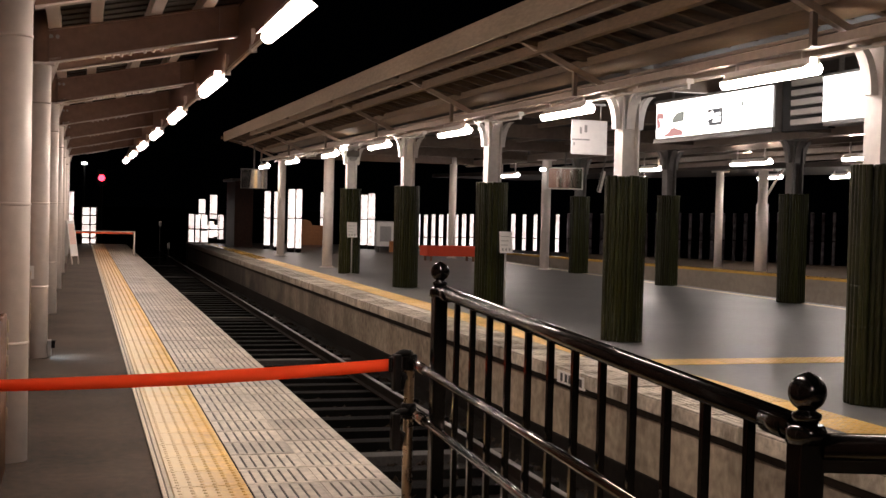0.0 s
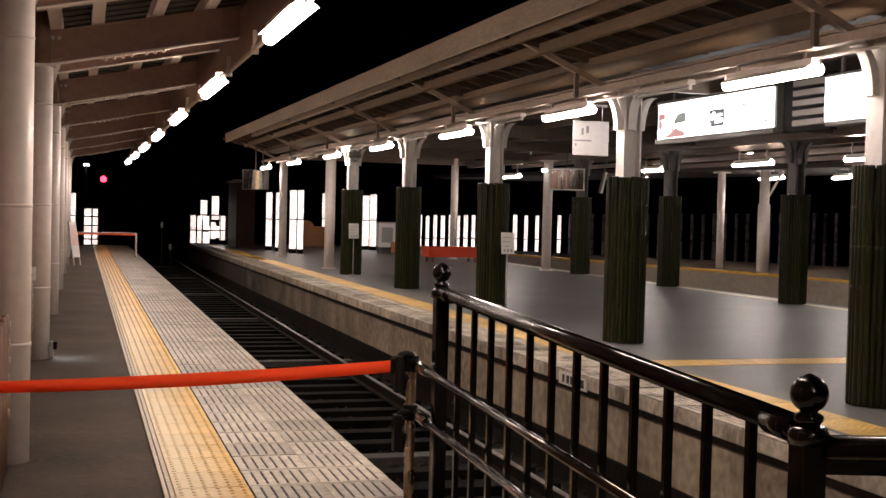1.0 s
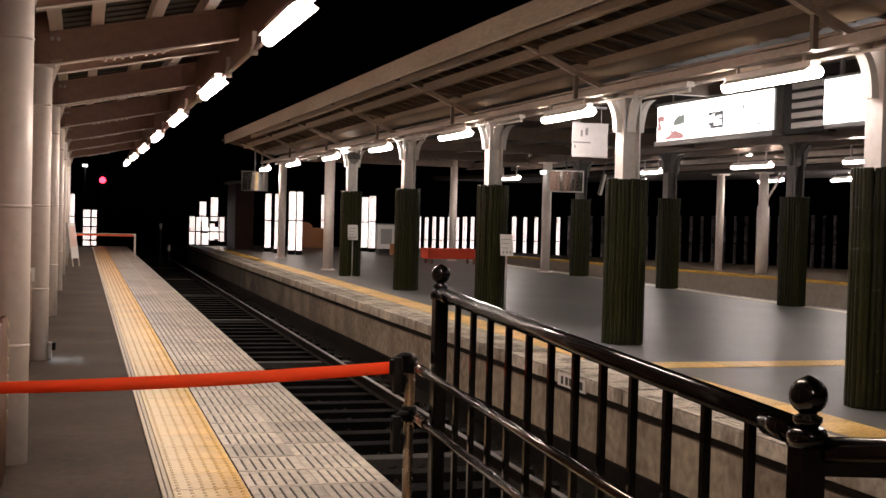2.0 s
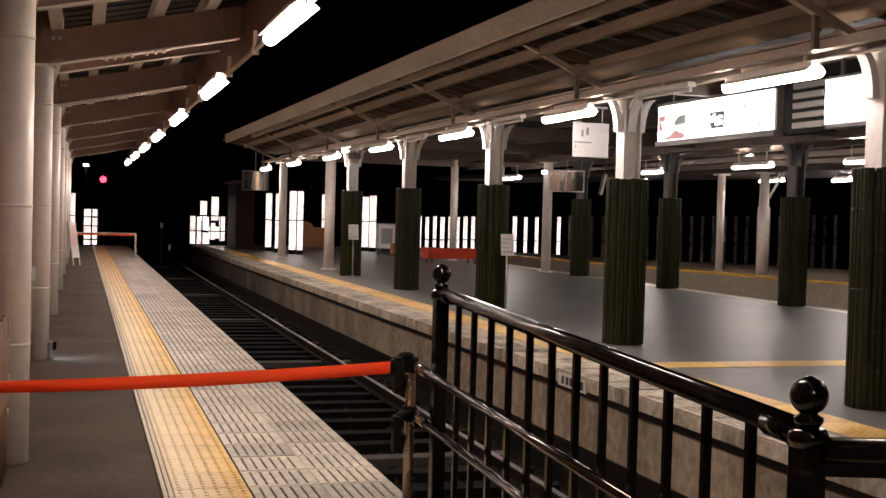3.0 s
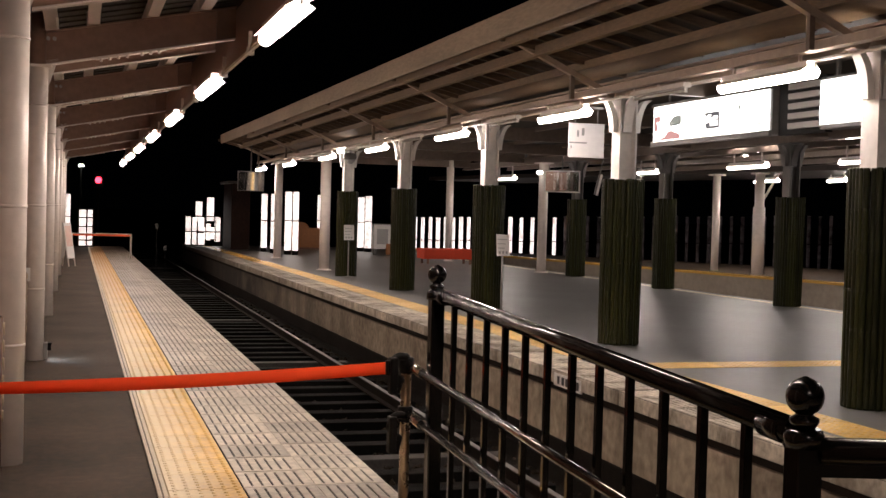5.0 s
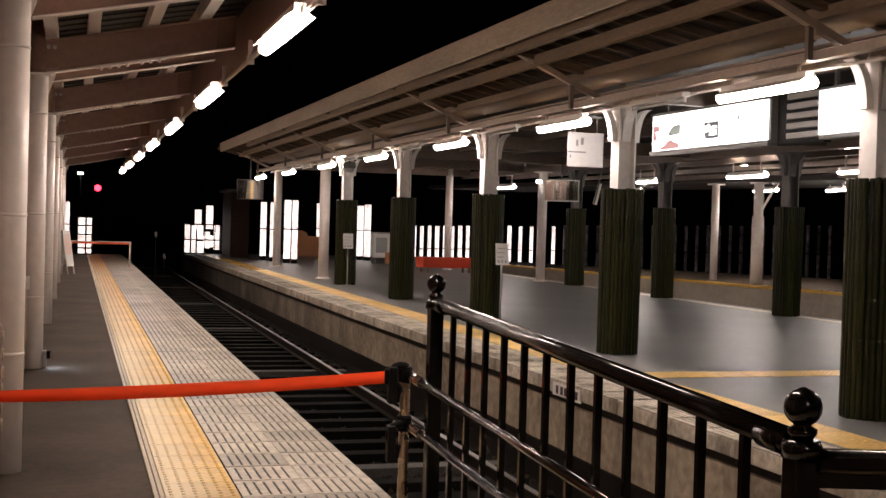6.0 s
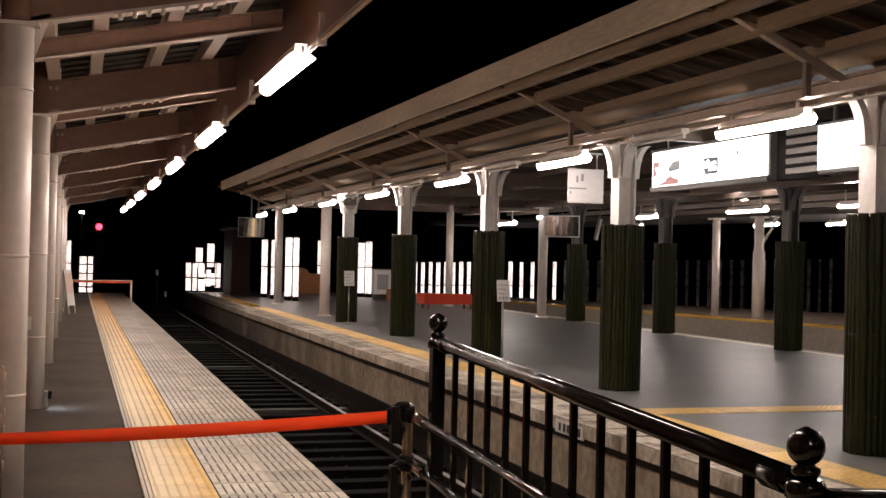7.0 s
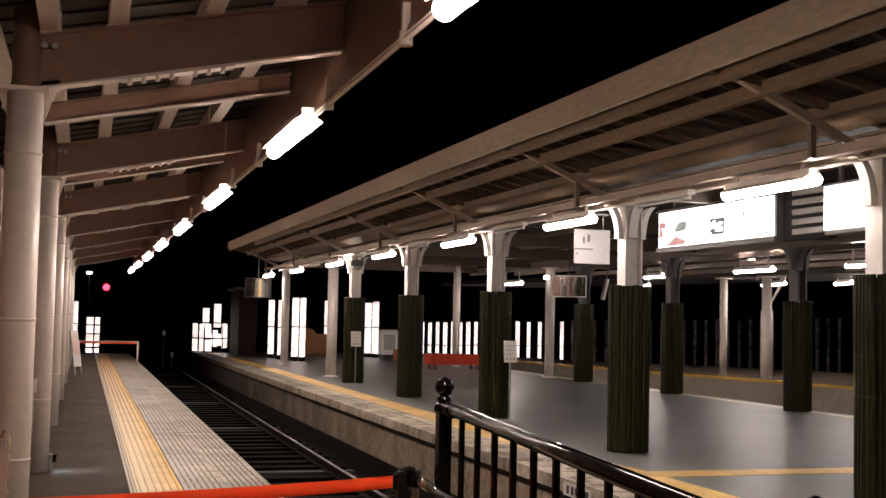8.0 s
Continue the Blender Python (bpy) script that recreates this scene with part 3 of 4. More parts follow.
for i in range(6):
    for j in range(6):
        x, y = 0.040 + i * 0.073, 0.034 + j * 0.068
        v = [bm.verts.new((x + r * math.cos(k * math.pi / 3), y + r * math.sin(k * math.pi / 3), z)) for r, z in ((0.017, 0.006), (0.010, 0.011)) for k in range(6)]
        for k in range(6):
            bm.faces.new((v[k], v[(k + 1) % 6], v[6 + (k + 1) % 6], v[6 + k]))
        bm.faces.new(v[6:])
isl_tile = mesh_of("tactile_tile", bm, M_ISLTILE)
for i in range(71):
    y = 6.9 + i * 0.411
    share("tactile_tile", isl_tile, island, pose(LIP + (0.66 if y < 11.9 else 0.60), y, random.uniform(-0.0004, 0.0006)))
for i in range(9):
    share("tactile_tile", isl_tile, island, pose(LIP + 1.52 + i * 0.411, 11.42, random.uniform(-0.0004, 0.0006), 0, 0, 90))
bm = bmesh.new()
box(bm, 13.02, 13.20, -2, YEND, 0.0005, 0.005)
part("edge_line", bm, M_PALE, island, "pale line along the far platform edge")

plate = thing("wall_plate", on_island(LIP + 0.045, 11.15, -0.19), "white notice plate on the platform wall, unreadable writing", "sign")
bm = boxes((-0.05, -0.03, -0.34, 0.34, 0.03, 0.16), bevel=0.006)
part("plate", bm, M_PAPER, plate)
for i, w in enumerate((0.10, 0.05, 0.10, 0.07, 0.06)):
    bm = boxes((-0.054, -0.05, -0.29 + i * 0.12, -0.29 + i * 0.12 + w * 0.85, 0.055, 0.135))
    part("bar", bm, M_INK, plate)

# ---- the island canopy ----
canopy = thing("roof_island", ISLAND, "timber-lined island canopy with pale fascia", "roof", kind="structure")
C1, C2, CY0, CY1 = 6.53, 12.90, -3.0, 39.4
EAVE = 4.78


def c_deck(x):
    return 3.40 + max(0.0, C1 - x) * 0.24


bm = bmesh.new()
prism(bm, [(EAVE, c_deck(EAVE) + 0.02), (C1, 3.42), (C2, 3.42), (20.6, 3.42), (20.6, 3.47), (C2, 3.47), (C1, 3.47), (EAVE, c_deck(EAVE) + 0.07)], CY0, CY1)
part("roof_deck", bm, M_DECK, canopy, "dark boarded underside of the canopy")
bm = bmesh.new()
prism(bm, [(EAVE - 0.04, c_deck(EAVE) - 0.20), (EAVE - 0.005, c_deck(EAVE) - 0.20), (EAVE - 0.005, c_deck(EAVE) + 0.075), (EAVE - 0.06, c_deck(EAVE) + 0.075)], CY0, CY1)
part("fascia", bm, M_FASCIA, canopy, "pale brown fascia board")
for x in (EAVE + 0.19, 5.36):
    bm = bmesh.new()
    box(bm, x - 0.05, x + 0.05, CY0, CY1 - (4.5 if x < 5 else 0.2), c_deck(x) - 0.20, c_deck(x) - 0.075, bevel=0.006)
    part("purlin", bm, M_WOOD, canopy, "brown timber purlin")
bm = bmesh.new()
prism(bm, [(5.96, c_deck(5.96) - 0.175), (6.40, c_deck(6.40) - 0.12), (6.40, c_deck(6.40) - 0.09), (5.96, c_deck(5.96) - 0.075)], CY0, CY1 - 0.2)
part("soffit_board", bm, M_WOOD, canopy, "wide brown soffit board beside the beam")
bm = bmesh.new()
prism(bm, [(EAVE, c_deck(EAVE) - 0.07), (C1, c_deck(C1) - 0.07), (C1, c_deck(C1) + 0.015), (EAVE, c_deck(EAVE) + 0.015)], -0.03, 0.03)
joist = mesh_of("joist", bm, M_JOIST)
for i in range(84):
    share("joist", joist, canopy, pose(0, CY0 + 0.3 + i * 0.52, random.uniform(-0.003, 0.003)))
for x in (C1, C2):
    bm = bmesh.new()
    box(bm, x - 0.09, x + 0.09, CY0, CY1 - 0.3, 3.06, 3.10)
    box(bm, x - 0.012, x + 0.012, CY0, CY1 - 0.3, 3.10, 3.24)
    box(bm, x - 0.09, x + 0.09, CY0, CY1 - 0.3, 3.24, 3.27)
    # the back beam takes the dimmed paint, its shade put into the colour
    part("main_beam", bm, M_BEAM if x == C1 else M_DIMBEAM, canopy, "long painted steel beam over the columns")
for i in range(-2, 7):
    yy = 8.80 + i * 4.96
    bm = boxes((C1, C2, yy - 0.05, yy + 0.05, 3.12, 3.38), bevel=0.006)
    part("cross_beam", bm, M_DIMBEAM, canopy, "brown steel cross beam in dimmed paint")
    bm = bmesh.new()
    prism(bm, [(EAVE + 0.02, c_deck(EAVE) - 0.16), (C1, 3.30), (C1, 3.39), (EAVE + 0.02, c_deck(EAVE) - 0.03)], yy - 0.05, yy + 0.05)
    part("rafter", bm, M_JOIST, canopy, "dark timber rafter")
    bm = bmesh.new()
    prism(bm, [(6.36, 3.03), (6.39, 3.09), (5.15, 3.655), (5.12, 3.595)], yy - 0.04, yy + 0.04)
    part("strut", bm, M_BEAM, canopy, "slanting painted steel strut")
    bm = boxes((5.80, 5.85, yy - 0.025, yy + 0.025, 2.995, 3.33))
    part("lamp_hanger", bm, M_DIMBEAM, canopy, "steel drop rod carrying the lamp rail")
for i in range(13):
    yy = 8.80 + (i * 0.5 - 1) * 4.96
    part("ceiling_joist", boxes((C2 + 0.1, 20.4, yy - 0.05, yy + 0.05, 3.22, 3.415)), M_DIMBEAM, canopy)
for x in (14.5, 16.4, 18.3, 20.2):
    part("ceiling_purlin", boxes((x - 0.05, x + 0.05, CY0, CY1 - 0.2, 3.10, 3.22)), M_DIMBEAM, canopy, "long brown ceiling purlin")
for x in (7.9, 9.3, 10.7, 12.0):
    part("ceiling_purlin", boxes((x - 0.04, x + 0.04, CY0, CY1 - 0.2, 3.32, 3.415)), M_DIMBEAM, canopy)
part("lamp_rail", boxes((5.85, 6.10, CY0, CY1 - 0.4, 3.03, 3.07), (5.85, 5.862, CY0, CY1 - 0.4, 2.995, 3.03)), M_BEAM, canopy, "painted steel channel carrying the lamps")
bm = bmesh.new()
box(bm, C1 - 0.2, C1 - 0.1, CY0, CY1 - 0.5, 3.11, 3.20, bevel=0.01)
part("cable_tray", bm, M_CREAM, canopy, "pale cable tray along the beam")

# ---- unseen hall ceiling and wall, added dark so the railing reflects dark ----
bm = bmesh.new()
box(bm, -6, 16, -14, -3.1, 4.0, 4.2)
tagged(part("ceiling", bm, M_DARKWOOD), "unseen plain dark ceiling added behind the camera", "ceiling", kind="structure")
bm = bmesh.new()
box(bm, -6, 16, -14.3, -14, -0.6, 4.2)
tagged(part("wall_south", bm, M_DARKWOOD), "unseen plain dark back wall added behind the camera", "wall", kind="structure")

# ---- columns of the island ----
CULM_R = 0.0285


def column(x, y, dark=False):
    t = thing("bamboo_clad_column", on_island(x, y), "steel column wrapped in dark green bamboo to head height" if not dark else "steel column painted darker for its shade, wrapped in dark green bamboo", "column", "bamboo-clad columns")
    # far-side columns carry their shade in the paint, a dark grey
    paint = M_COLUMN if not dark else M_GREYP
    bm = bmesh.new()
    w = 0.115
    prism(bm, [(-w, -w), (-w + 0.02, -w), (-w + 0.02, -0.008), (w - 0.02, -0.008), (w - 0.02, -w), (w, -w), (w, w), (w - 0.02, w), (w - 0.02, 0.008), (-w + 0.02, 0.008), (-w + 0.02, w), (-w, w)], 0.0, 3.05, axis="Z")
    part("shaft", bm, paint, t, "painted steel H-section shaft")
    for k in range(4):
        bm = bmesh.new()
        arc = [i / 8 * math.pi / 2 for i in range(9)]
        rx, s = (0.17, 0.115) if k % 2 == 0 else (0.24, 0.012)
        out = [(s + rx * (1 - math.cos(a)), 2.62 + 0.41 * math.sin(a)) for a in arc]
        out += [(s + 0.07 + rx * (1 - math.cos(a)), 2.62 + 0.41 * math.sin(a)) for a in reversed(arc)]
        prism(bm, out, -0.06, 0.06)
        part("bracket", bm, paint, t, "curved bracket under the beam", at=pose(0, 0, 0, 0, 0, 90 * k))
    bm = boxes((-0.16, 0.16, -0.16, 0.16, 3.035, 3.06), bevel=0.006)
    part("cap_plate", bm, paint, t)
    return t


bm = bmesh.new()
prof = []
for k in range(6):
    z0 = k * 0.34
    prof += [(CULM_R * 0.96, z0 + 0.004), (CULM_R, z0 + 0.03), (CULM_R, z0 + 0.31), (CULM_R * 1.07, z0 + 0.330), (CULM_R * 0.93, z0 + 0.337)]
lathe(bm, prof, 9)
culm = mesh_of("bamboo_culm", bm, M_BAMBOO)
bm = bmesh.new()
lathe(bm, [(0.21, 0.0), (0.21, 2.0)], 20)
core = mesh_of("cladding_core", bm, M_RUBBER)


def wrap(t, n=29):
    share("cladding_core", core, t, pose(0, 0, 0.01))
    for k in range(n):
        a = 2 * math.pi * k / n
        r = 0.226 + random.uniform(-0.004, 0.006)
        o = share("bamboo_culm", culm, t, pose(r * math.cos(a), r * math.sin(a), random.uniform(-0.006, 0.004), random.uniform(-0.3, 0.3), random.uniform(-0.3, 0.3), random.uniform(0, 360)))
        o.scale = (1.0, 1.0, 1.0 + random.uniform(-0.002, 0.004))


for k in range(-1, 5):
    wrap(column(C1 + (0.02 if k < 3 else -0.03 * (k - 2)), 8.80 + k * 4.96))
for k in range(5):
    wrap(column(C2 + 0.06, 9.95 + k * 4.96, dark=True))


def pole(x, y, r, h, label, mat=M_CREAM):
    t = thing("canopy_pole", on_island(x, y), label, "post", "slim canopy poles")
    bm = bmesh.new()
    lathe(bm, [(r, 0), (r, h)], 20)
    part("shaft", bm, mat, t)
    bm = bmesh.new()
    lathe(bm, [(r * 1.5, 0.0), (r * 1.5, 0.015), (r * 1.05, 0.04)], 20)
    part("base_collar", bm, mat, t)
    bm = boxes((-r * 1.6, r * 1.6, -r * 1.6, r * 1.6, h - 0.03, h), bevel=0.004)
    part("head_plate", bm, mat, t)


pole(6.51, 31.4, 0.135, 3.06, "cream-painted round steel pole beside the yellow line")
pole(6.53, 38.8, 0.125, 3.06, "cream-painted round steel pole near the platform end")
pole(12.68, 31.5, 0.13, 3.06, "grey-white round steel pole on the far side")
pole(12.22, 38.6, 0.12, 3.4, "slim grey round pole at the back of the canopy")

lamp2 = tube_lamp(on_island(6.08, 9.87, 2.86), 1.57, "lamps along the island beam", "lit fluorescent batten lamp hung beside the canopy beam", [(-0.012, 0.012, 0.18)], M_TUBE_N)
for y in (4.95, 14.6, 19.35, 24.4, 29.3, 34.5, 39.6):
    copy_thing(lamp2, on_island(6.08, y, 2.86))
for x, y, z, n in ((15.55, 31.5, 2.90, 1.25), (15.5, 26.05, 2.90, 1.8), (15.75, 21.9, 2.90, 1.6), (15.4, 16.6, 2.87, 1.7), (13.2, 36.9, 2.75, 1.8)):
    tube_lamp(pose(x, y, z), n, "lamps over the far track", "lit fluorescent lamp under the canopy over the far track", [(-0.015, 0.015, 3.43 - z)], M_TUBE_N)
for x, y, n in ((13.93, 28.15, 0.6), (14.2, 24.4, 0.6), (14.21, 23.1, 0.6), (14.92, 21.1, 0.6), (16.97, 29.0, 0.95)):
    tube_lamp(pose(x, y, 3.30), n, "slim lamps under the canopy ceiling", "slim lit lamp close under the dark canopy ceiling", [(-0.01, 0.01, 0.13)], M_TUBE_N, 0.012)
for x, y, n in ((20.92, 34.0, 2.0), (21.65, 31.3, 1.3), (19.1, 39.5, 1.4), (21.4, 26.0, 1.4)):
    tube_lamp(pose(x, y, 2.88, 0, 0, -11), n, "lamps over the far platform", "lit fluorescent lamp over the far platform", [(-0.015, 0.015, 0.18)], M_TUBE_N)
spare = thing("fluorescent_lamp", on_island(6.10, 12.0, 2.90), "unlit fluorescent batten lamp beside the canopy beam", "lamp", "unlit lamps along the island beam")
bm = bmesh.new()
prism(bm, [(-0.05, 0.045), (-0.04, 0.095), (0.04, 0.095), (0.05, 0.045)], -0.62, 0.62)
part("channel", bm, M_WHITE, spare)
bm = bmesh.new()
rod(bm, (0, -0.58, 0.01), (0, 0.58, 0.01), 0.016, 10)
part("tube", bm, M_OFFTUBE, spare, "unlit tube")
for yy in (-0.59, 0.59):
    part("socket", boxes((-0.015, 0.015, yy - 0.012, yy + 0.012, -0.01, 0.05)), M_WHITE, spare)
part("hanger", boxes((-0.02, -0.004, -0.02, 0.02, 0.09, 0.14)), M_CREAM, spare)
for y in (7.05, 16.9, 21.8, 26.8, 31.8):
    copy_thing(spare, on_island(6.10, y, 2.90))
bm = bmesh.new()
rod(bm, (6.22, CY0, 2.99), (6.22, CY1 - 1, 2.99), 0.016, 8)
for k in range(-1, 6):
    rod(bm, (6.22, 8.8 + k * 4.96 - 0.9, 2.99), (6.22, 8.8 + k * 4.96 - 0.9, 3.1), 0.012, 8)
part("lamp_conduit", bm, M_CREAM, canopy, "pale cable conduit below the beam")


# ---- the far platform ----
far = thing("platform_far", pose(0, 0, 0), "far platform in the dark with a yellow edge line", "platform", kind="structure")
FRONT = [(23.0, 10.0), (19.5, 28.0), (17.8, 36.0), (14.4, 52.0)]
BACK = [(15.2, 54.0), (18.7, 46.5), (27.0, 34.0), (36.0, 12.0)]
bm = bmesh.new()
prism(bm, FRONT + BACK, -1.0, -0.002, axis="Z")
part("platform_slab", bm, M_FARCONC, far, "grey concrete platform wall")
bm = bmesh.new()
prism(bm, [(x + 0.49, y + 0.09) for x, y in FRONT] + BACK, 0.0, 0.004, axis="Z")
part("asphalt_top", bm, M_ASPHALT, far, "dark asphalt platform top")
bm = bmesh.new()
off = [(x + 0.05, y + 0.01) for x, y in FRONT]
prism(bm, off + [(x + 0.42, y + 0.08) for x, y in reversed(off)], 0.0, 0.006, axis="Z")
prism(bm, [(x - 0.03, y) for x, y in FRONT] + [(x + 0.04, y) for x, y in reversed(FRONT)], -0.06, 0.004, axis="Z")
part("yellow_line", bm, M_YLINE, far, "yellow line along the edge")
bm = bmesh.new()
prism(bm, [(x + 0.6, y) for x, y in FRONT] + [(x + 5, y) for x, y in reversed(FRONT)], 3.05, 3.2, axis="Z")
tagged(part("roof_far", bm, M_DECK), "dark canopy over the far platform", "roof", kind="structure")
for x, y, r in ((19.45, 34.5, 0.12), (19.6, 32.2, 0.145), (21.3, 24.0, 0.13)):
    t = thing("far_platform_pole", pose(x, y, 0), "cream round steel pole on the far platform", "post", "poles of the far platform")
    bm = bmesh.new()
    lathe(bm, [(r * 1.25, 0), (r * 1.25, 2.0), (r, 2.04), (r, 3.05)] if r > 0.14 else [(r, 0), (r, 3.05)], 16)
    part("shaft", bm, M_CREAM, t)
    bm = boxes((-0.2, 0.2, -0.2, 0.2, 3.0, 3.05))
    part("head_plate", bm, M_CREAM, t)
    if r > 0.14:
        bm = bmesh.new()
        rod(bm, (0.1, 0, 2.2), (0.62, 0, 3.04), 0.035, 10)
        part("brace", bm, M_CREAM, t, "slanting white brace")


# ---- lit cloth pillars ----
def pillar(at, h, r, lit=True, group="lit cloth pillars"):
    t = thing("cloth_pillar", at, "glowing acrylic pillar lined with printed cloth" if lit else "unlit acrylic pillar lined with printed cloth", "light pillar", group)
    bm = bmesh.new()
    lathe(bm, [(r * 1.1, -0.12), (r * 1.1, 0.04), (r, 0.05)], 16)
    part("foot", bm, M_RUBBER, t)
    gap = h * 0.52
    for a, b in ((0.05, gap - 0.02), (gap + 0.02, h)):
        bm = bmesh.new()
        lathe(bm, [(r, a), (r, b)], 16)
        part("cloth_panel", bm, M_KIMONO if lit else M_ACRYLIC, t, "glowing printed cloth" if lit else "dark printed cloth")
    bm = bmesh.new()
    lathe(bm, [(r * 0.95, gap - 0.02), (r * 0.95, gap + 0.02)], 16)
    part("joint_ring", bm, M_RUBBER, t)
    bm = bmesh.new()
    lathe(bm, [(r * 1.02, h), (r * 1.02, h + 0.015), (r * 0.5, h + 0.03)], 16)
    part("cap", bm, M_STEEL, t, "steel cap")
    return t


for x, y, h, r in ((6.66, 44.9, 2.12, 0.11), (6.86, 43.6, 2.10, 0.15), (7.10, 42.2, 2.18, 0.12), (7.31, 41.9, 2.18, 0.10), (10.80, 47.0, 2.12, 0.13), (10.98, 46.5, 2.17, 0.13), (9.46, 48.5, 2.18, 0.12)):
    pillar(pose(x, y, 0.1), h - 0.1, r)
P0, P1 = Vector((14.85, 53.6, -0.75)), Vector((33.2, 47.9, -0.75))
for i in range(42):
    s = i * 0.0182 if i < 11 else 0.2 + (i - 11) * 0.0262
    pillar(Matrix.Translation(P0.lerp(P1, s)), 2.12 + 0.54 * s + random.uniform(-0.02, 0.02), 0.078 if i % 3 else 0.092, lit=i < 17, group="row of cloth pillars behind the far platform")

# a cluster of lit pillars and screens beyond the curve
cluster = thing("lit_display", pose(4.72, 50.5, 0), "cluster of glowing cloth screens in dark frames beyond the platform", "light display")
k = 0
for x0, x1, z0, z1 in ((-0.42, -0.22, 0.0, 1.22), (-0.16, 0.02, 0.0, 1.15), (-0.02, 0.24, 0.95, 1.8), (0.06, 0.36, 0.0, 0.5), (0.10, 0.34, 0.55, 1.15), (0.40, 0.62, 0.2, 0.9), (0.46, 0.74, 1.0, 1.98), (0.80, 1.02, 0.15, 1.2), (0.38, 0.78, 0.25, 0.75)):
    bm = boxes((x0, x1, 0.06 * k, 0.06 * k + 0.04, z0 + 0.02, z1))
    part("cloth_screen", bm, M_KIMONO, cluster, "glowing cloth screen")
    k += 1
for z in (0.0, 0.55, 1.18):
    bm = boxes((-0.48, 1.08, -0.06, -0.02, z, z + 0.05))
    part("frame_bar", bm, M_RUBBER, cluster, "dark frame bar")
for x in (-0.47, -0.19, 0.04, 0.37, 0.77, 1.04):
    bm = boxes((x, x + 0.035, -0.07, -0.03, -0.9, 1.2))
    part("frame_post", bm, M_RUBBER, cluster, "dark frame post")

# lattice light at the end of the side platform
win = thing("lattice_light", pose(0.10, 46.8, 0), "glowing paper lattice screen at the platform end", "light screen")
bm = boxes((0, 0.52, 0.02, 0.05, 0.03, 1.36))
part("lit_paper", bm, M_KIMONO, win, "glowing paper panel")
for x in (-0.03, 0.27, 0.50):
    part("upright", boxes((x, x + 0.06, -0.02, 0.02, 0, 1.4)), M_DARKWOOD, win)
for z in (0.0, 0.22, 0.44, 0.72, 1.05, 1.36):
    part("crossbar", boxes((0.02, 0.52, -0.015, 0.015, z, z + 0.05)), M_RUBBER, win)
pillar(pose(-0.27, 44.5, 0.3), 1.6, 0.09)

# ---- black iron railing ----
def grade(y):
    return (y - 5.75) * 0.0385


rail = thing("iron_railing", pose(1.712, 0, 0), "glossy black iron railing with ball finials along the platform end", "railing")
ball = [(0.026, -0.075), (0.036, -0.06), (0.036, -0.05), (0.022, -0.042)] + [(0.047 * math.sin(a), -0.047 * math.cos(a) + 0.003) for a in [0.5 + i * 0.26 for i in range(10)]] + [(0.006, 0.052), (0.002, 0.053)]
for y in (5.75, 2.58):
    z = 1.25 + grade(y)
    bm = bmesh.new()
    box(bm, -0.034, 0.034, y - 0.034, y + 0.034, slope(y) - 0.1, z - 0.075, bevel=0.006)
    p = part("post", bm, M_BLACK, rail)
    bm = bmesh.new()
    lathe(bm, ball, 24, (0, y, z))
    part("ball_finial", bm, M_BLACK, p, "glossy black ball finial")
    bm = bmesh.new()
    lathe(bm, [(0.05, -0.03), (0.05, 0.0), (0.04, 0.015)], 20, (0, y, z - 0.09))
    part("collar", bm, M_BLACK, p)
bm = bmesh.new()
for y0, y1, r, dz in ((2.62, 5.71, 0.033, -0.090),):
    rod(bm, (0, y0, 1.25 + grade(y0) + dz), (0, y1, 1.25 + grade(y1) + dz), r, 16)
part("top_rail", bm, M_BLACK, rail, "round glossy top rail")
bm = bmesh.new()
prism(bm, [(2.62, 0.12 + grade(2.62)), (5.71, 0.12 + grade(5.71)), (5.71, 0.16 + grade(5.71)), (2.62, 0.16 + grade(2.62))], -0.02, 0.02, axis="X")
part("bottom_rail", bm, M_BLACK, rail)
for i in range(12):
    y = 5.45 - i * 0.2372
    bm = boxes((-0.0125, 0.0125, y - 0.0125, y + 0.0125, 0.14 + grade(y), 1.25 + grade(y) - 0.10), bevel=0.002)
    part("baluster", bm, M_BLACK, rail)
for y in (2.70, 5.63):
    bm = bmesh.new()
    rod(bm, (0, y - 0.05, 1.154 + grade(y - 0.05)), (0, y + 0.05, 1.154 + grade(y + 0.05)), 0.036, 14)
    part("rail_socket", bm, M_BLACK, rail)
side = thing("iron_railing", pose(1.712, 2.58, grade(2.58), 0, 0, -16.6), "glossy black iron railing closing off the track end", "railing")
bm = bmesh.new()
rod(bm, (0.035, 0, 1.118), (2.4, 0, 1.118), 0.036, 16)
part("top_rail", bm, M_BLACK, side)
part("under_rail", boxes((0.035, 2.4, -0.025, 0.025, 1.06, 1.11)), M_BLACK, side)
part("bottom_rail", boxes((0.035, 2.4, -0.02, 0.02, 0.12, 0.16)), M_BLACK, side)
for i in range(9):
    x = 0.28 + i * 0.24
    part("baluster", boxes((x - 0.0125, x + 0.0125, -0.0125, 0.0125, 0.14, 1.06), bevel=0.002), M_BLACK, side)
part("post", boxes((2.38, 2.45, -0.034, 0.034, -0.6, 1.18), bevel=0.006), M_BLACK, side)

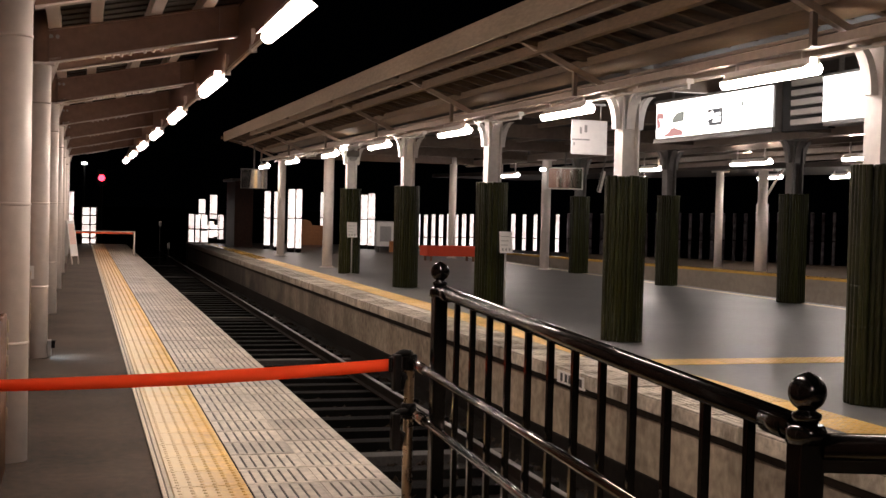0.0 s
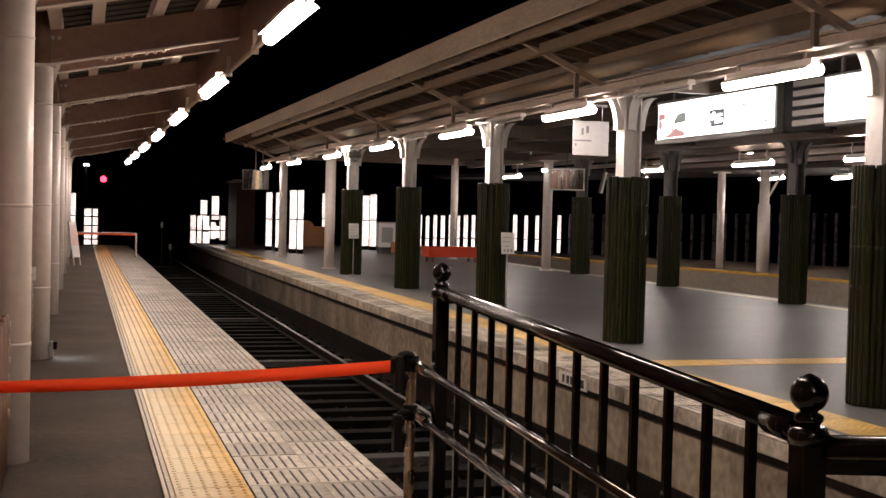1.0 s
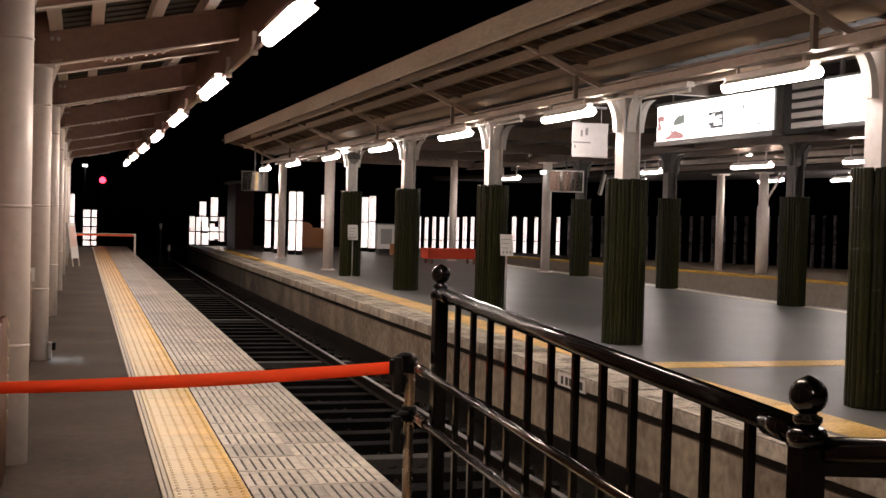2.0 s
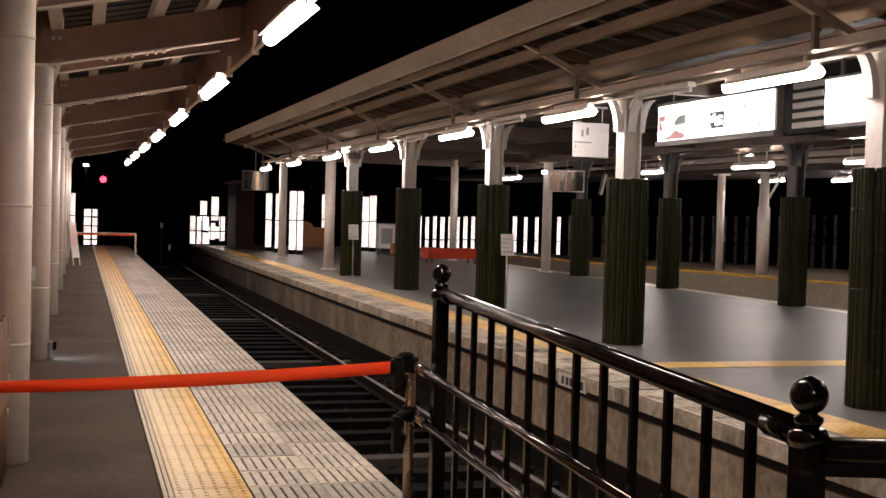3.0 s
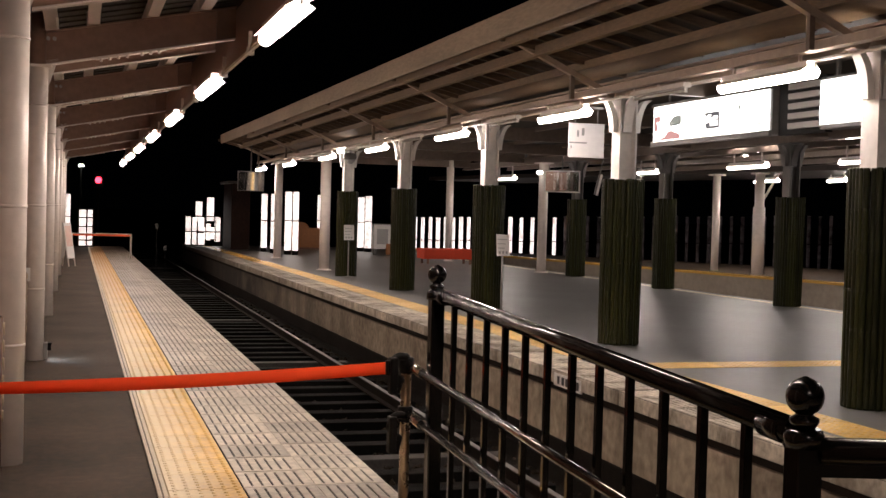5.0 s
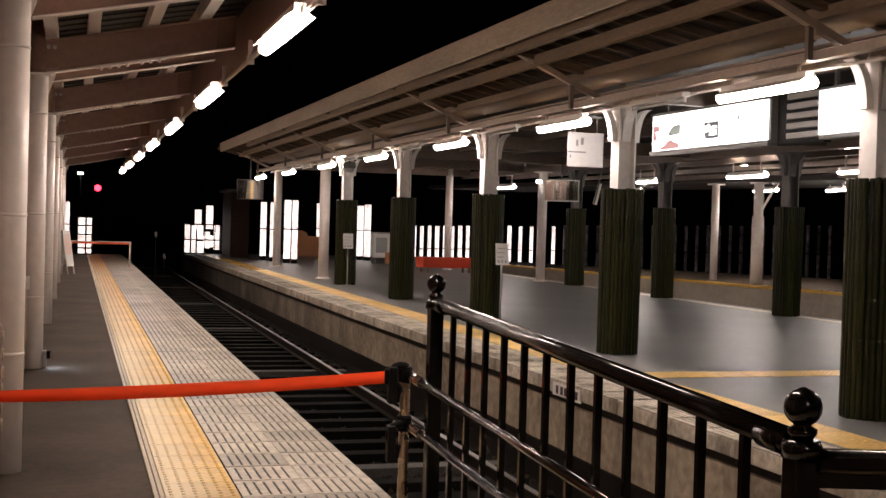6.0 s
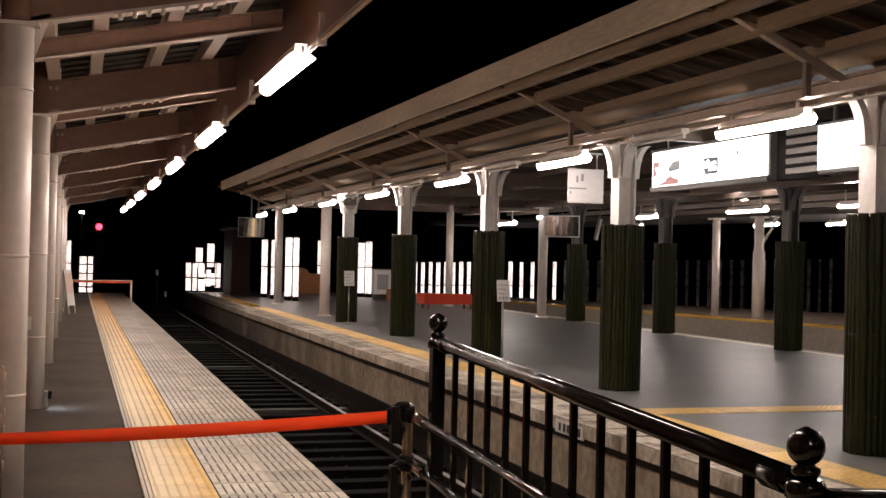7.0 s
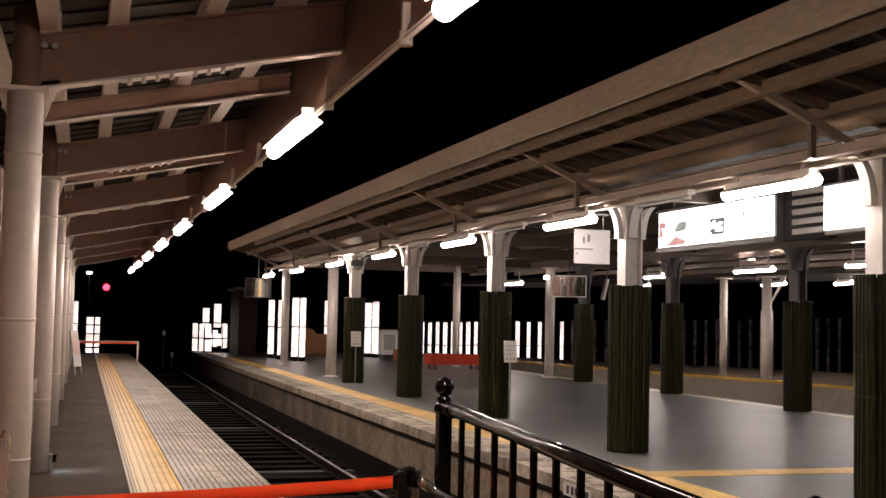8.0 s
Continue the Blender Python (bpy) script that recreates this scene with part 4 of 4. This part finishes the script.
# ---- steel barrier with belt stanchion ----
BX = 1.635
bar = thing("steel_barrier", pose(BX, 0, 0), "polished steel barrier with two rails beside the railing", "barrier")
bm = bmesh.new()
lathe(bm, [(0.026, 0.0), (0.026, 0.80), (0.024, 0.81)], 20, (0, 6.0, 0))
part("post", bm, M_BRASS, bar, "tarnished round steel post")
bm = bmesh.new()
lathe(bm, [(0.09, 0.0), (0.09, 0.008), (0.03, 0.02)], 24, (0, 6.0, 0))
part("foot", bm, M_BRASS, bar)
for za in (0.775, 0.525):
    bm = bmesh.new()
    rod(bm, (0.01, 5.97, za), (0.01, 2.4, za - 3.57 * 0.0385), 0.019, 16)
    r = part("rail", bm, M_CHROME, bar, "polished steel tube")
    bm = bmesh.new()
    rod(bm, (0.01, 5.98, za), (0.01, 5.72, za - 0.010), 0.026, 16)
    part("sleeve", bm, M_SLEEVE, r, "bright sleeve")
    bm = bmesh.new()
    lathe(bm, [(0.036, -0.04), (0.04, -0.03), (0.04, 0.03), (0.036, 0.04)], 16, (0, 6.0, za))
    part("clamp", bm, M_RUBBER, r, "black clamp")
    bm = bmesh.new()
    rod(bm, (0.0, 5.99, za + 0.035), (0.0, 5.99, za + 0.055), 0.016, 12)
    part("clamp_screw", bm, M_SLEEVE, r)
part("post", boxes((-0.02, 0.04, 2.38, 2.44, -0.3, 0.7), bevel=0.01), M_BRASS, bar)


def hook(z):
    t = thing("belt_hook", pose(BX - 0.035, 5.97, z), "black plastic belt holder clipped to the steel post", "belt holder", "belt holders")
    bm = bmesh.new()
    pts = [Vector((-0.005 - 0.045 * math.sin(a), 0, 0.055 * math.cos(a) - 0.03)) for a in [i * math.pi / 10 for i in range(11)]]
    pts = [Vector((0.03, 0, 0.02))] + pts + [Vector((-0.02, 0, -0.16))]
    sweep(bm, pts, 0.02)
    part("loop", bm, M_RUBBER, t)
    bm = boxes((-0.062, -0.02, -0.035, 0.035, -0.17, 0.02), bevel=0.012)
    part("case", bm, M_RUBBER, t)
    return t


hook(0.80)
hook(0.50)

# the belt sags towards the wall
belt = thing("barrier_belt", pose(0, 0, 0), "stretched orange-red webbing belt across the platform", "belt")
bm = bmesh.new()
ps = []
N = 48
for i in range(N + 1):
    s = i / N
    x = BX - 0.09 + s * (-0.80 - BX + 0.09)
    z = 0.765 - 0.098 * s - 0.16 * s * (1 - s) * 0.55
    tw = 0.10 * math.sin(s * 5) * s
    ps.append([(x, 5.98 + 0.15 * s + d + w * tw * 0.3, z + w * 0.031) for w, d in ((-1, 0), (1, 0), (1, 0.002), (-1, 0.002))])
rows_v = [[bm.verts.new(p) for p in r] for r in ps]
for a, b in zip(rows_v, rows_v[1:]):
    for k in range(4):
        bm.faces.new((a[k], a[(k + 1) % 4], b[(k + 1) % 4], b[k])).smooth = True
part("webbing", bm, M_BELT, belt)
part("end_clip", boxes((BX - 0.115, BX - 0.075, 5.965, 5.995, 0.725, 0.805), bevel=0.008), M_RUBBER, belt, "black end clip")
part("wall_clip", boxes((-0.815, -0.78, 6.11, 6.15, 0.62, 0.72), bevel=0.008), M_RUBBER, belt, "black wall clip")
foot = thing("foot_light", pose(POST_X + 0.125, FIRST_W + PITCH_W, 0.0), "small cold foot light at the base of a post", "lamp")
part("body", boxes((-0.02, 0.02, -0.06, 0.06, 0, 0.16), bevel=0.006), M_STEEL, foot)
part("hood", boxes((0.02, 0.06, -0.06, 0.06, 0.150, 0.16), (0.02, 0.055, -0.062, -0.050, 0.085, 0.150)), M_RUBBER, foot, "dark hood")
part("lens", boxes((0.021, 0.026, -0.045, 0.045, 0.105, 0.145)), M_FOOT, foot, "cold white lens")

# dry bamboo screen between the first posts
for x, y0, y1 in ((-0.40, 4.7, 7.36), (-0.455, 8.2, 12.36)):
    t = thing("bamboo_fence", pose(x, 0, 0), "low dry bamboo fence of upright canes between the posts", "fence", "bamboo fences")
    for i in range(int((y1 - y0) / 0.075) + 1):
        y = y1 - i * 0.075
        bm = bmesh.new()
        top = 0.905 + random.uniform(-0.012, 0.015)
        lathe(bm, [(0.017, 0.0), (0.017, top * 0.45), (0.020, top * 0.46), (0.017, top * 0.47), (0.017, top - 0.01), (0.013, top)], 8, (random.uniform(-0.004, 0.004), y, slope(y)))
        part("bamboo_cane", bm, M_DRYBAM, t)
    for z in (0.20, 0.78):
        bm = bmesh.new()
        rod(bm, (-0.034, y0, z + slope(y0)), (-0.034, y1, z + slope(y1)), 0.015, 8)
        part("bamboo_rail", bm, M_DRYBAM, t)
    for k in range(6):
        bm = bmesh.new()
        zz = 0.30 + k * 0.10
        rod(bm, (0.022, y1 - 0.012, zz), (0.022, y1 - 0.05, zz + 0.07), 0.006, 6)
        part("binding_cord", bm, M_PALE, t, "pale cord binding the end cane")
card = thing("paper_card", pose(-0.43, 12.33, 0.80), "small pale card tied to the bamboo fence", "card")
part("sheet", boxes((-0.025, 0.025, -0.006, 0.0, 0, 0.13), bevel=0.001), M_PAPER, card)
part("string", boxes((-0.004, 0.004, 0.0, 0.025, 0.10, 0.11)), M_INK, card)

# ---- signs, boards and small things of the island ----
sign = thing("hanging_sign", on_island(6.50, 15.4, 2.38), "white square hanging sign with small unreadable writing", "sign")
part("panel", boxes((0, 0.53, -0.012, 0.012, 0, 0.47), bevel=0.004), M_SIGNP, sign)
for x0, x1, z0, z1 in ((0.12, 0.15, 0.28, 0.37), (0.19, 0.23, 0.30, 0.40), (0.0, 0.27, 0.19, 0.21), (0.03, 0.05, 0.12, 0.16)):
    part("bar", boxes((x0, x1, -0.017, -0.012, z0, z1)), M_SOFTINK, sign)
for x in (0.1, 0.43):
    bm = bmesh.new()
    rod(bm, (x, 0, 0.47), (x, 0, 0.70), 0.008, 8)
    part("hanger", bm, M_STEEL, sign)
part("arm", boxes((-0.05, 0.5, -0.015, 0.015, 0.67, 0.70)), M_STEEL, sign)

lb = thing("light_box", on_island(7.66, 13.73, 2.60), "overexposed white light-box sign with faint printed shapes in a dark frame", "sign")
part("face", boxes((-0.005, 0.02, -1.42, 1.42, 0.02, 0.49)), M_BOARD, lb, "glowing white panel")
part("housing", boxes((0.021, 0.22, -1.47, 1.47, -0.03, 0.53), bevel=0.01), M_GREYP, lb, "dark grey housing")
for a in ((-1.47, 1.47, -0.05, 0.018), (-1.47, 1.47, 0.492, 0.53)):
    part("frame_bar", boxes((-0.02, 0.02, a[0], a[1], a[2], a[3])), M_GREYP, lb)
bm = bmesh.new()
prism(bm, [(0.66, 0.03), (1.33, 0.03), (1.10, 0.075), (0.92, 0.15), (0.66, 0.09)], -0.009, -0.006, axis="X")
part("pink_print", bm, M_PINK, lb)
bm = bmesh.new()
prism(bm, [(0.64, 0.22), (0.94, 0.20), (0.97, 0.25), (0.84, 0.335), (0.64, 0.345)], -0.010, -0.006, axis="X")
part("grey_print", bm, M_DIMGREY, lb)
bm = bmesh.new()
prism(bm, [(0.66, 0.175), (0.90, 0.135), (0.90, 0.15), (0.66, 0.195)], -0.013, -0.0095, axis="X")
part("dark_print", bm, M_INKLIT, lb)
bm = bmesh.new()
prism(bm, [(1.30, 0.16), (1.40, 0.15), (1.40, 0.30), (1.33, 0.27), (1.28, 0.20)], -0.009, -0.006, axis="X")
part("pink_print", bm, M_PINK, lb)
part("dark_print", boxes((-0.010, -0.006, -0.34, 0.02, 0.11, 0.32)), M_INKLIT, lb)
for y0, y1, z0, z1 in ((-0.06, 0.03, 0.19, 0.27), (-0.30, -0.13, 0.15, 0.21), (-0.22, -0.07, 0.20, 0.25), (-0.30, -0.20, 0.235, 0.265), (-0.02, 0.03, 0.10, 0.15), (-0.13, -0.07, 0.265, 0.29)):
    part("white_print", boxes((-0.013, -0.0102, y0, y1, z0, z1)), M_BOARD, lb)
for y0, y1, z0, z1 in ((-1.38, -0.95, 0.06, 0.075), (-1.38, -1.05, 0.10, 0.115), (-0.82, -0.78, 0.30, 0.36), (-0.70, -0.60, 0.27, 0.28), (1.22, 1.40, 0.28, 0.36), (0.98, 1.02, 0.06, 0.20)):
    part("faint_print", boxes((-0.010, -0.006, y0, y1, z0, z1)), M_DIMGREY if y1 < 1 else M_PINK, lb)
for y in (-1.2, 1.2):
    bm = bmesh.new()
    rod(bm, (0.12, y, 0.5), (0.12, y, 0.84), 0.02, 10)
    part("hanger", bm, M_GREYP, lb)
lv = thing("louvre_panel", on_island(7.70, 11.75, 2.55), "dark grey slatted panel between the light boxes", "panel")
part("backing", boxes((0.03, 0.12, -0.45, 0.45, 0, 0.62), bevel=0.006), M_RUBBER, lv)
for k in range(5):
    part("slat", boxes((-0.02, 0.03, -0.38, 0.20, 0.06 + k * 0.11, 0.125 + k * 0.11), bevel=0.004), M_SIGNP, lv)
part("hanger", boxes((0.05, 0.09, -0.05, 0.05, 0.62, 0.83)), M_GREYP, lv)
lb2 = thing("light_box", on_island(7.66, 10.55, 2.60), "second overexposed white light-box sign", "sign")
part("face", boxes((-0.005, 0.02, -0.75, 0.75, 0.02, 0.49)), M_BOARD, lb2, "glowing white panel")
part("housing", boxes((0.021, 0.22, -0.78, 0.78, -0.03, 0.53), bevel=0.01), M_GREYP, lb2)
for y in (-0.6, 0.6):
    part("hanger", boxes((0.1, 0.14, y, y + 0.04, 0.5, 0.83)), M_GREYP, lb2)


def notice(x, y, z0, w, h, lean, label):
    t = thing("notice_stand", on_island(x, y), label, "sign", "notice stands")
    bm = bmesh.new()
    rod(bm, (0, 0, 0.01), (0, 0, z0 + 0.02), 0.016, 12)
    part("pole", bm, M_STEEL, t)
    bm = bmesh.new()
    lathe(bm, [(0.14, 0), (0.14, 0.012), (0.02, 0.03)], 20)
    part("base", bm, M_STEEL, t)
    p = part("board", boxes((-w / 2, w / 2, -0.01, 0.01, 0, h), bevel=0.003), M_PAPER, t, "white paper notice", at=pose(0, -0.03, z0, lean))
    for i in range(3):
        part("bar", boxes((-w * 0.4, w * (0.3 - 0.1 * i), -0.013, -0.010, h * (0.75 - 0.2 * i), h * (0.78 - 0.2 * i))), M_STEEL, p)
        part("bar", boxes((-w * 0.35 + i * w * 0.27, -w * 0.22 + i * w * 0.27, -0.013, -0.010, h * 0.1, h * 0.22)), M_STEEL, p)


notice(6.55, 18.0, 0.92, 0.21, 0.34, -8, "slim stand with a white notice beside a column")
notice(6.42, 28.2, 0.88, 0.24, 0.36, -8, "slim dark stand with a white notice before a column")

cctv = thing("security_camera", on_island(6.22, 27.4, 2.78), "dome security camera on a canopy bracket", "camera")
bm = bmesh.new()
lathe(bm, [(0.06, 0.12), (0.14, 0.10), (0.15, 0.02), (0.14, -0.03)], 20)
part("housing", bm, M_GREYP, cctv)
bm = bmesh.new()
lathe(bm, [(0.11, -0.03), (0.10, -0.08), (0.06, -0.12), (0.01, -0.135)], 20)
part("dome", bm, M_STEEL, cctv)
bm = bmesh.new()
rod(bm, (0, 0, 0.12), (0, 0, 0.30), 0.025, 10)
part("stem", bm, M_GREYP, cctv)
box_l = thing("exit_light", on_island(6.15, 28.0, 2.92), "small lit white lamp box under the beam", "lamp")
part("diffuser", boxes((-0.04, 0.04, -0.3, 0.3, 0, 0.12), bevel=0.01), M_SPARK, box_l)
part("bracket", boxes((-0.02, 0.02, -0.05, 0.05, 0.12, 0.2)), M_GREYP, box_l)

pole_lamp = thing("pole_lamp", on_island(12.5, 31.3, 2.72), "small white lamp fixed to a canopy pole", "lamp")
part("diffuser", boxes((-0.09, 0.05, -0.05, 0.05, 0, 0.10), bevel=0.02), M_SPARK, pole_lamp)
part("bracket", boxes((0.04, 0.12, 0.03, 0.08, 0.02, 0.07)), M_STEEL, pole_lamp)


def mirror(at, w, h, label, tilt=-4, framed=False):
    t = thing("platform_mirror", at, label, "mirror", "platform mirrors")
    bm = bmesh.new()
    n = 8
    g = [[bm.verts.new((-w / 2 + w * i / n, -0.018 * (1 - (2 * i / n - 1) ** 2), h * j)) for j in (0, 1)] for i in range(n + 1)]
    for a, b in zip(g, g[1:]):
        bm.faces.new((a[0], b[0], b[1], a[1])).smooth = True
    part("glass", bm, M_MIRROR, t, "curved mirror glass", at=pose(0, -0.02, 0, tilt))
    if framed:
        for r in ((-w / 2 - 0.03, w / 2 + 0.03, h, h + 0.03), (-w / 2 - 0.03, w / 2 + 0.03, -0.03, 0.0), (-w / 2 - 0.03, -w / 2, 0.0, h), (w / 2, w / 2 + 0.03, 0.0, h)):
            part("frame_bar", boxes((r[0], r[1], -0.05, 0.009, r[2], r[3])), M_WHITE, t, "white mirror frame")
    part("back", boxes((-w / 2 - 0.02, w / 2 + 0.02, 0.01, 0.05, -0.02, h + 0.02), bevel=0.01), M_GREYP, t)
    bm = bmesh.new()
    rod(bm, (0, 0.03, h), (0, 0.03, h + 0.9), 0.02, 8)
    part("hanger", bm, M_GREYP, t)


mirror(on_island(5.52, 38.0, 2.13, -5), 0.78, 0.58, "wide convex platform mirror hung from the canopy", 9)
mirror(on_island(12.52, 29.8, 2.24, -24), 0.88, 0.52, "wide convex mirror in a white frame hung by the far columns", 2, True)
mirror(pose(13.3, 30.0, 2.2, 12, 0, 68), 0.5, 0.5, "white-framed convex mirror tilted towards the platform edge", 0, True)

bench = thing("bench", on_island(11.42, 36.3, 0, 3), "low bench draped with bright red felt", "bench")
part("felt_cover", boxes((-0.86, 0.86, -0.35, 0.35, 0.16, 0.48), bevel=0.02), M_FELT, bench, "red felt cover")
for x in (-0.7, 0.7):
    for y in (-0.28, 0.28):
        part("leg", boxes((x - 0.03, x + 0.03, y - 0.03, y + 0.03, 0, 0.21)), M_WALLB, bench)
bin_ = thing("recycling_bin", on_island(11.1, 43.2), "pale grey metal bin with a notice on its front", "bin")
part("body", boxes((-0.33, 0.30, -0.2, 0.2, 0.22, 1.10), bevel=0.02), M_PAPER, bin_)
part("lid", boxes((-0.35, 0.32, -0.22, 0.22, 1.10, 1.14), bevel=0.012), M_STEEL, bin_)
part("label", boxes((-0.22, 0.2, -0.206, -0.201, 0.4, 0.95)), M_STEEL, bin_)
for x in (-0.28, 0.2):
    part("leg", boxes((x, x + 0.06, -0.15, 0.15, 0, 0.22)), M_GREYP, bin_)
part("side_bag", boxes((0.12, 0.42, -0.32, -0.22, 0.02, 0.42), bevel=0.03), M_ORANGE, bin_)
arch = thing("wooden_panel", on_island(9.15, 48.0), "orange lacquered panel with a rounded top", "panel")
bm = bmesh.new()
prism(bm, [(-0.75, 0.0), (0.75, 0.0), (0.75, 0.85), (0.3, 0.87)] + [(-0.15 + 0.35 * math.cos(a), 0.85 + 0.25 * math.sin(a)) for a in [i * math.pi / 10 for i in range(11)]] + [(-0.75, 0.83)], 0, 0.1)
part("board", bm, M_ORANGE, arch)
part("base_rail", boxes((-0.8, 0.8, -0.02, 0.12, -0.0, 0.08)), M_WALLB, arch)
hut = thing("waiting_hut", on_island(6.4, 46.4), "dark brown boarded hut wall near the platform end", "hut")
part("wall", boxes((-0.35, 0.35, 0, 2.4, 0, 2.5), bevel=0.01), M_DARKWOOD, hut)
part("roof", boxes((-0.5, 0.5, -0.1, 2.5, 2.5, 2.6), bevel=0.02), M_DECK, hut)

# ---- far end of the side platform ----
fb = thing("belt_barrier", pose(0, 37.2, 0), "steel posts with a red belt across the platform", "barrier")
for x in (1.58, -0.10):
    bm = bmesh.new()
    rod(bm, (x, 0, 0), (x, 0, 0.72), 0.028, 12)
    part("post", bm, M_CREAM, fb)
part("belt", boxes((-0.10, 1.58, -0.004, 0.004, 0.64, 0.69)), M_RED, fb, "red webbing belt")
part("top_bar", boxes((-0.10, 1.58, -0.012, 0.012, 0.70, 0.725)), M_CREAM, fb)
af = thing("sandwich_board", pose(-0.22, 31.9, 0, 0, 0, 62), "white folding sandwich board with a pinkish poster", "sign")
for s in (-1, 1):
    bm = boxes((-0.18, 0.18, -0.012, 0.012, 0.2, 1.1), bevel=0.004)
    p = part("panel", bm, M_PAPER, af, at=pose(0, s * 0.18, 0, s * 9))
    for x in (-0.17, 0.15):
        part("leg", boxes((x, x + 0.02, -0.012, 0.012, 0.0, 0.2)), M_CREAM, p)
    part("poster", boxes((-0.15, 0.15, s * 0.013 - 0.001, s * 0.013 + 0.001, 0.5, 1.02)), M_POSTER, p, "pinkish poster")

for x, z in ((2.81, 0.70), (3.12, -0.08)):
    t = thing("track_marker", pose(x, 45.0, 0), "dim white marker plate on a thin dark post beside the line", "marker", "track markers")
    part("post", boxes((-0.02, 0.02, 0.0, 0.04, -0.95, z + 0.1)), M_RUBBER, t)
    part("plate", boxes((-0.05, 0.05, -0.012, 0.0, z + 0.05, z + 0.24), bevel=0.004), M_GREYP, t)
sig = thing("railway_signal", pose(0.92, 55.0, 0), "railway signal on a post showing red", "signal")
bm = bmesh.new()
rod(bm, (0, 0, -0.95), (0, 0, 2.9), 0.06, 12)
part("post", bm, M_RUBBER, sig)
part("head", boxes((-0.2, 0.2, -0.12, 0.06, 2.3, 3.0), bevel=0.03), M_RUBBER, sig)
bm = bmesh.new()
rod(bm, (0, -0.14, 2.63), (0, -0.12, 2.63), 0.14, 18)
part("lens", bm, M_SIGNAL, sig, "glowing red lens")
yl = thing("yard_lamp", pose(0.20, 57.0, 3.3), "small white lamp on a pole beyond the roof", "lamp")
bm = boxes((-0.11, 0.11, -0.05, 0.05, -0.05, 0.05), bevel=0.02)
part("lens", bm, M_SPARK, yl)
bm = bmesh.new()
rod(bm, (0, 0.05, -4.25), (0, 0.05, 0.05), 0.04, 10)
part("pole", bm, M_RUBBER, yl)
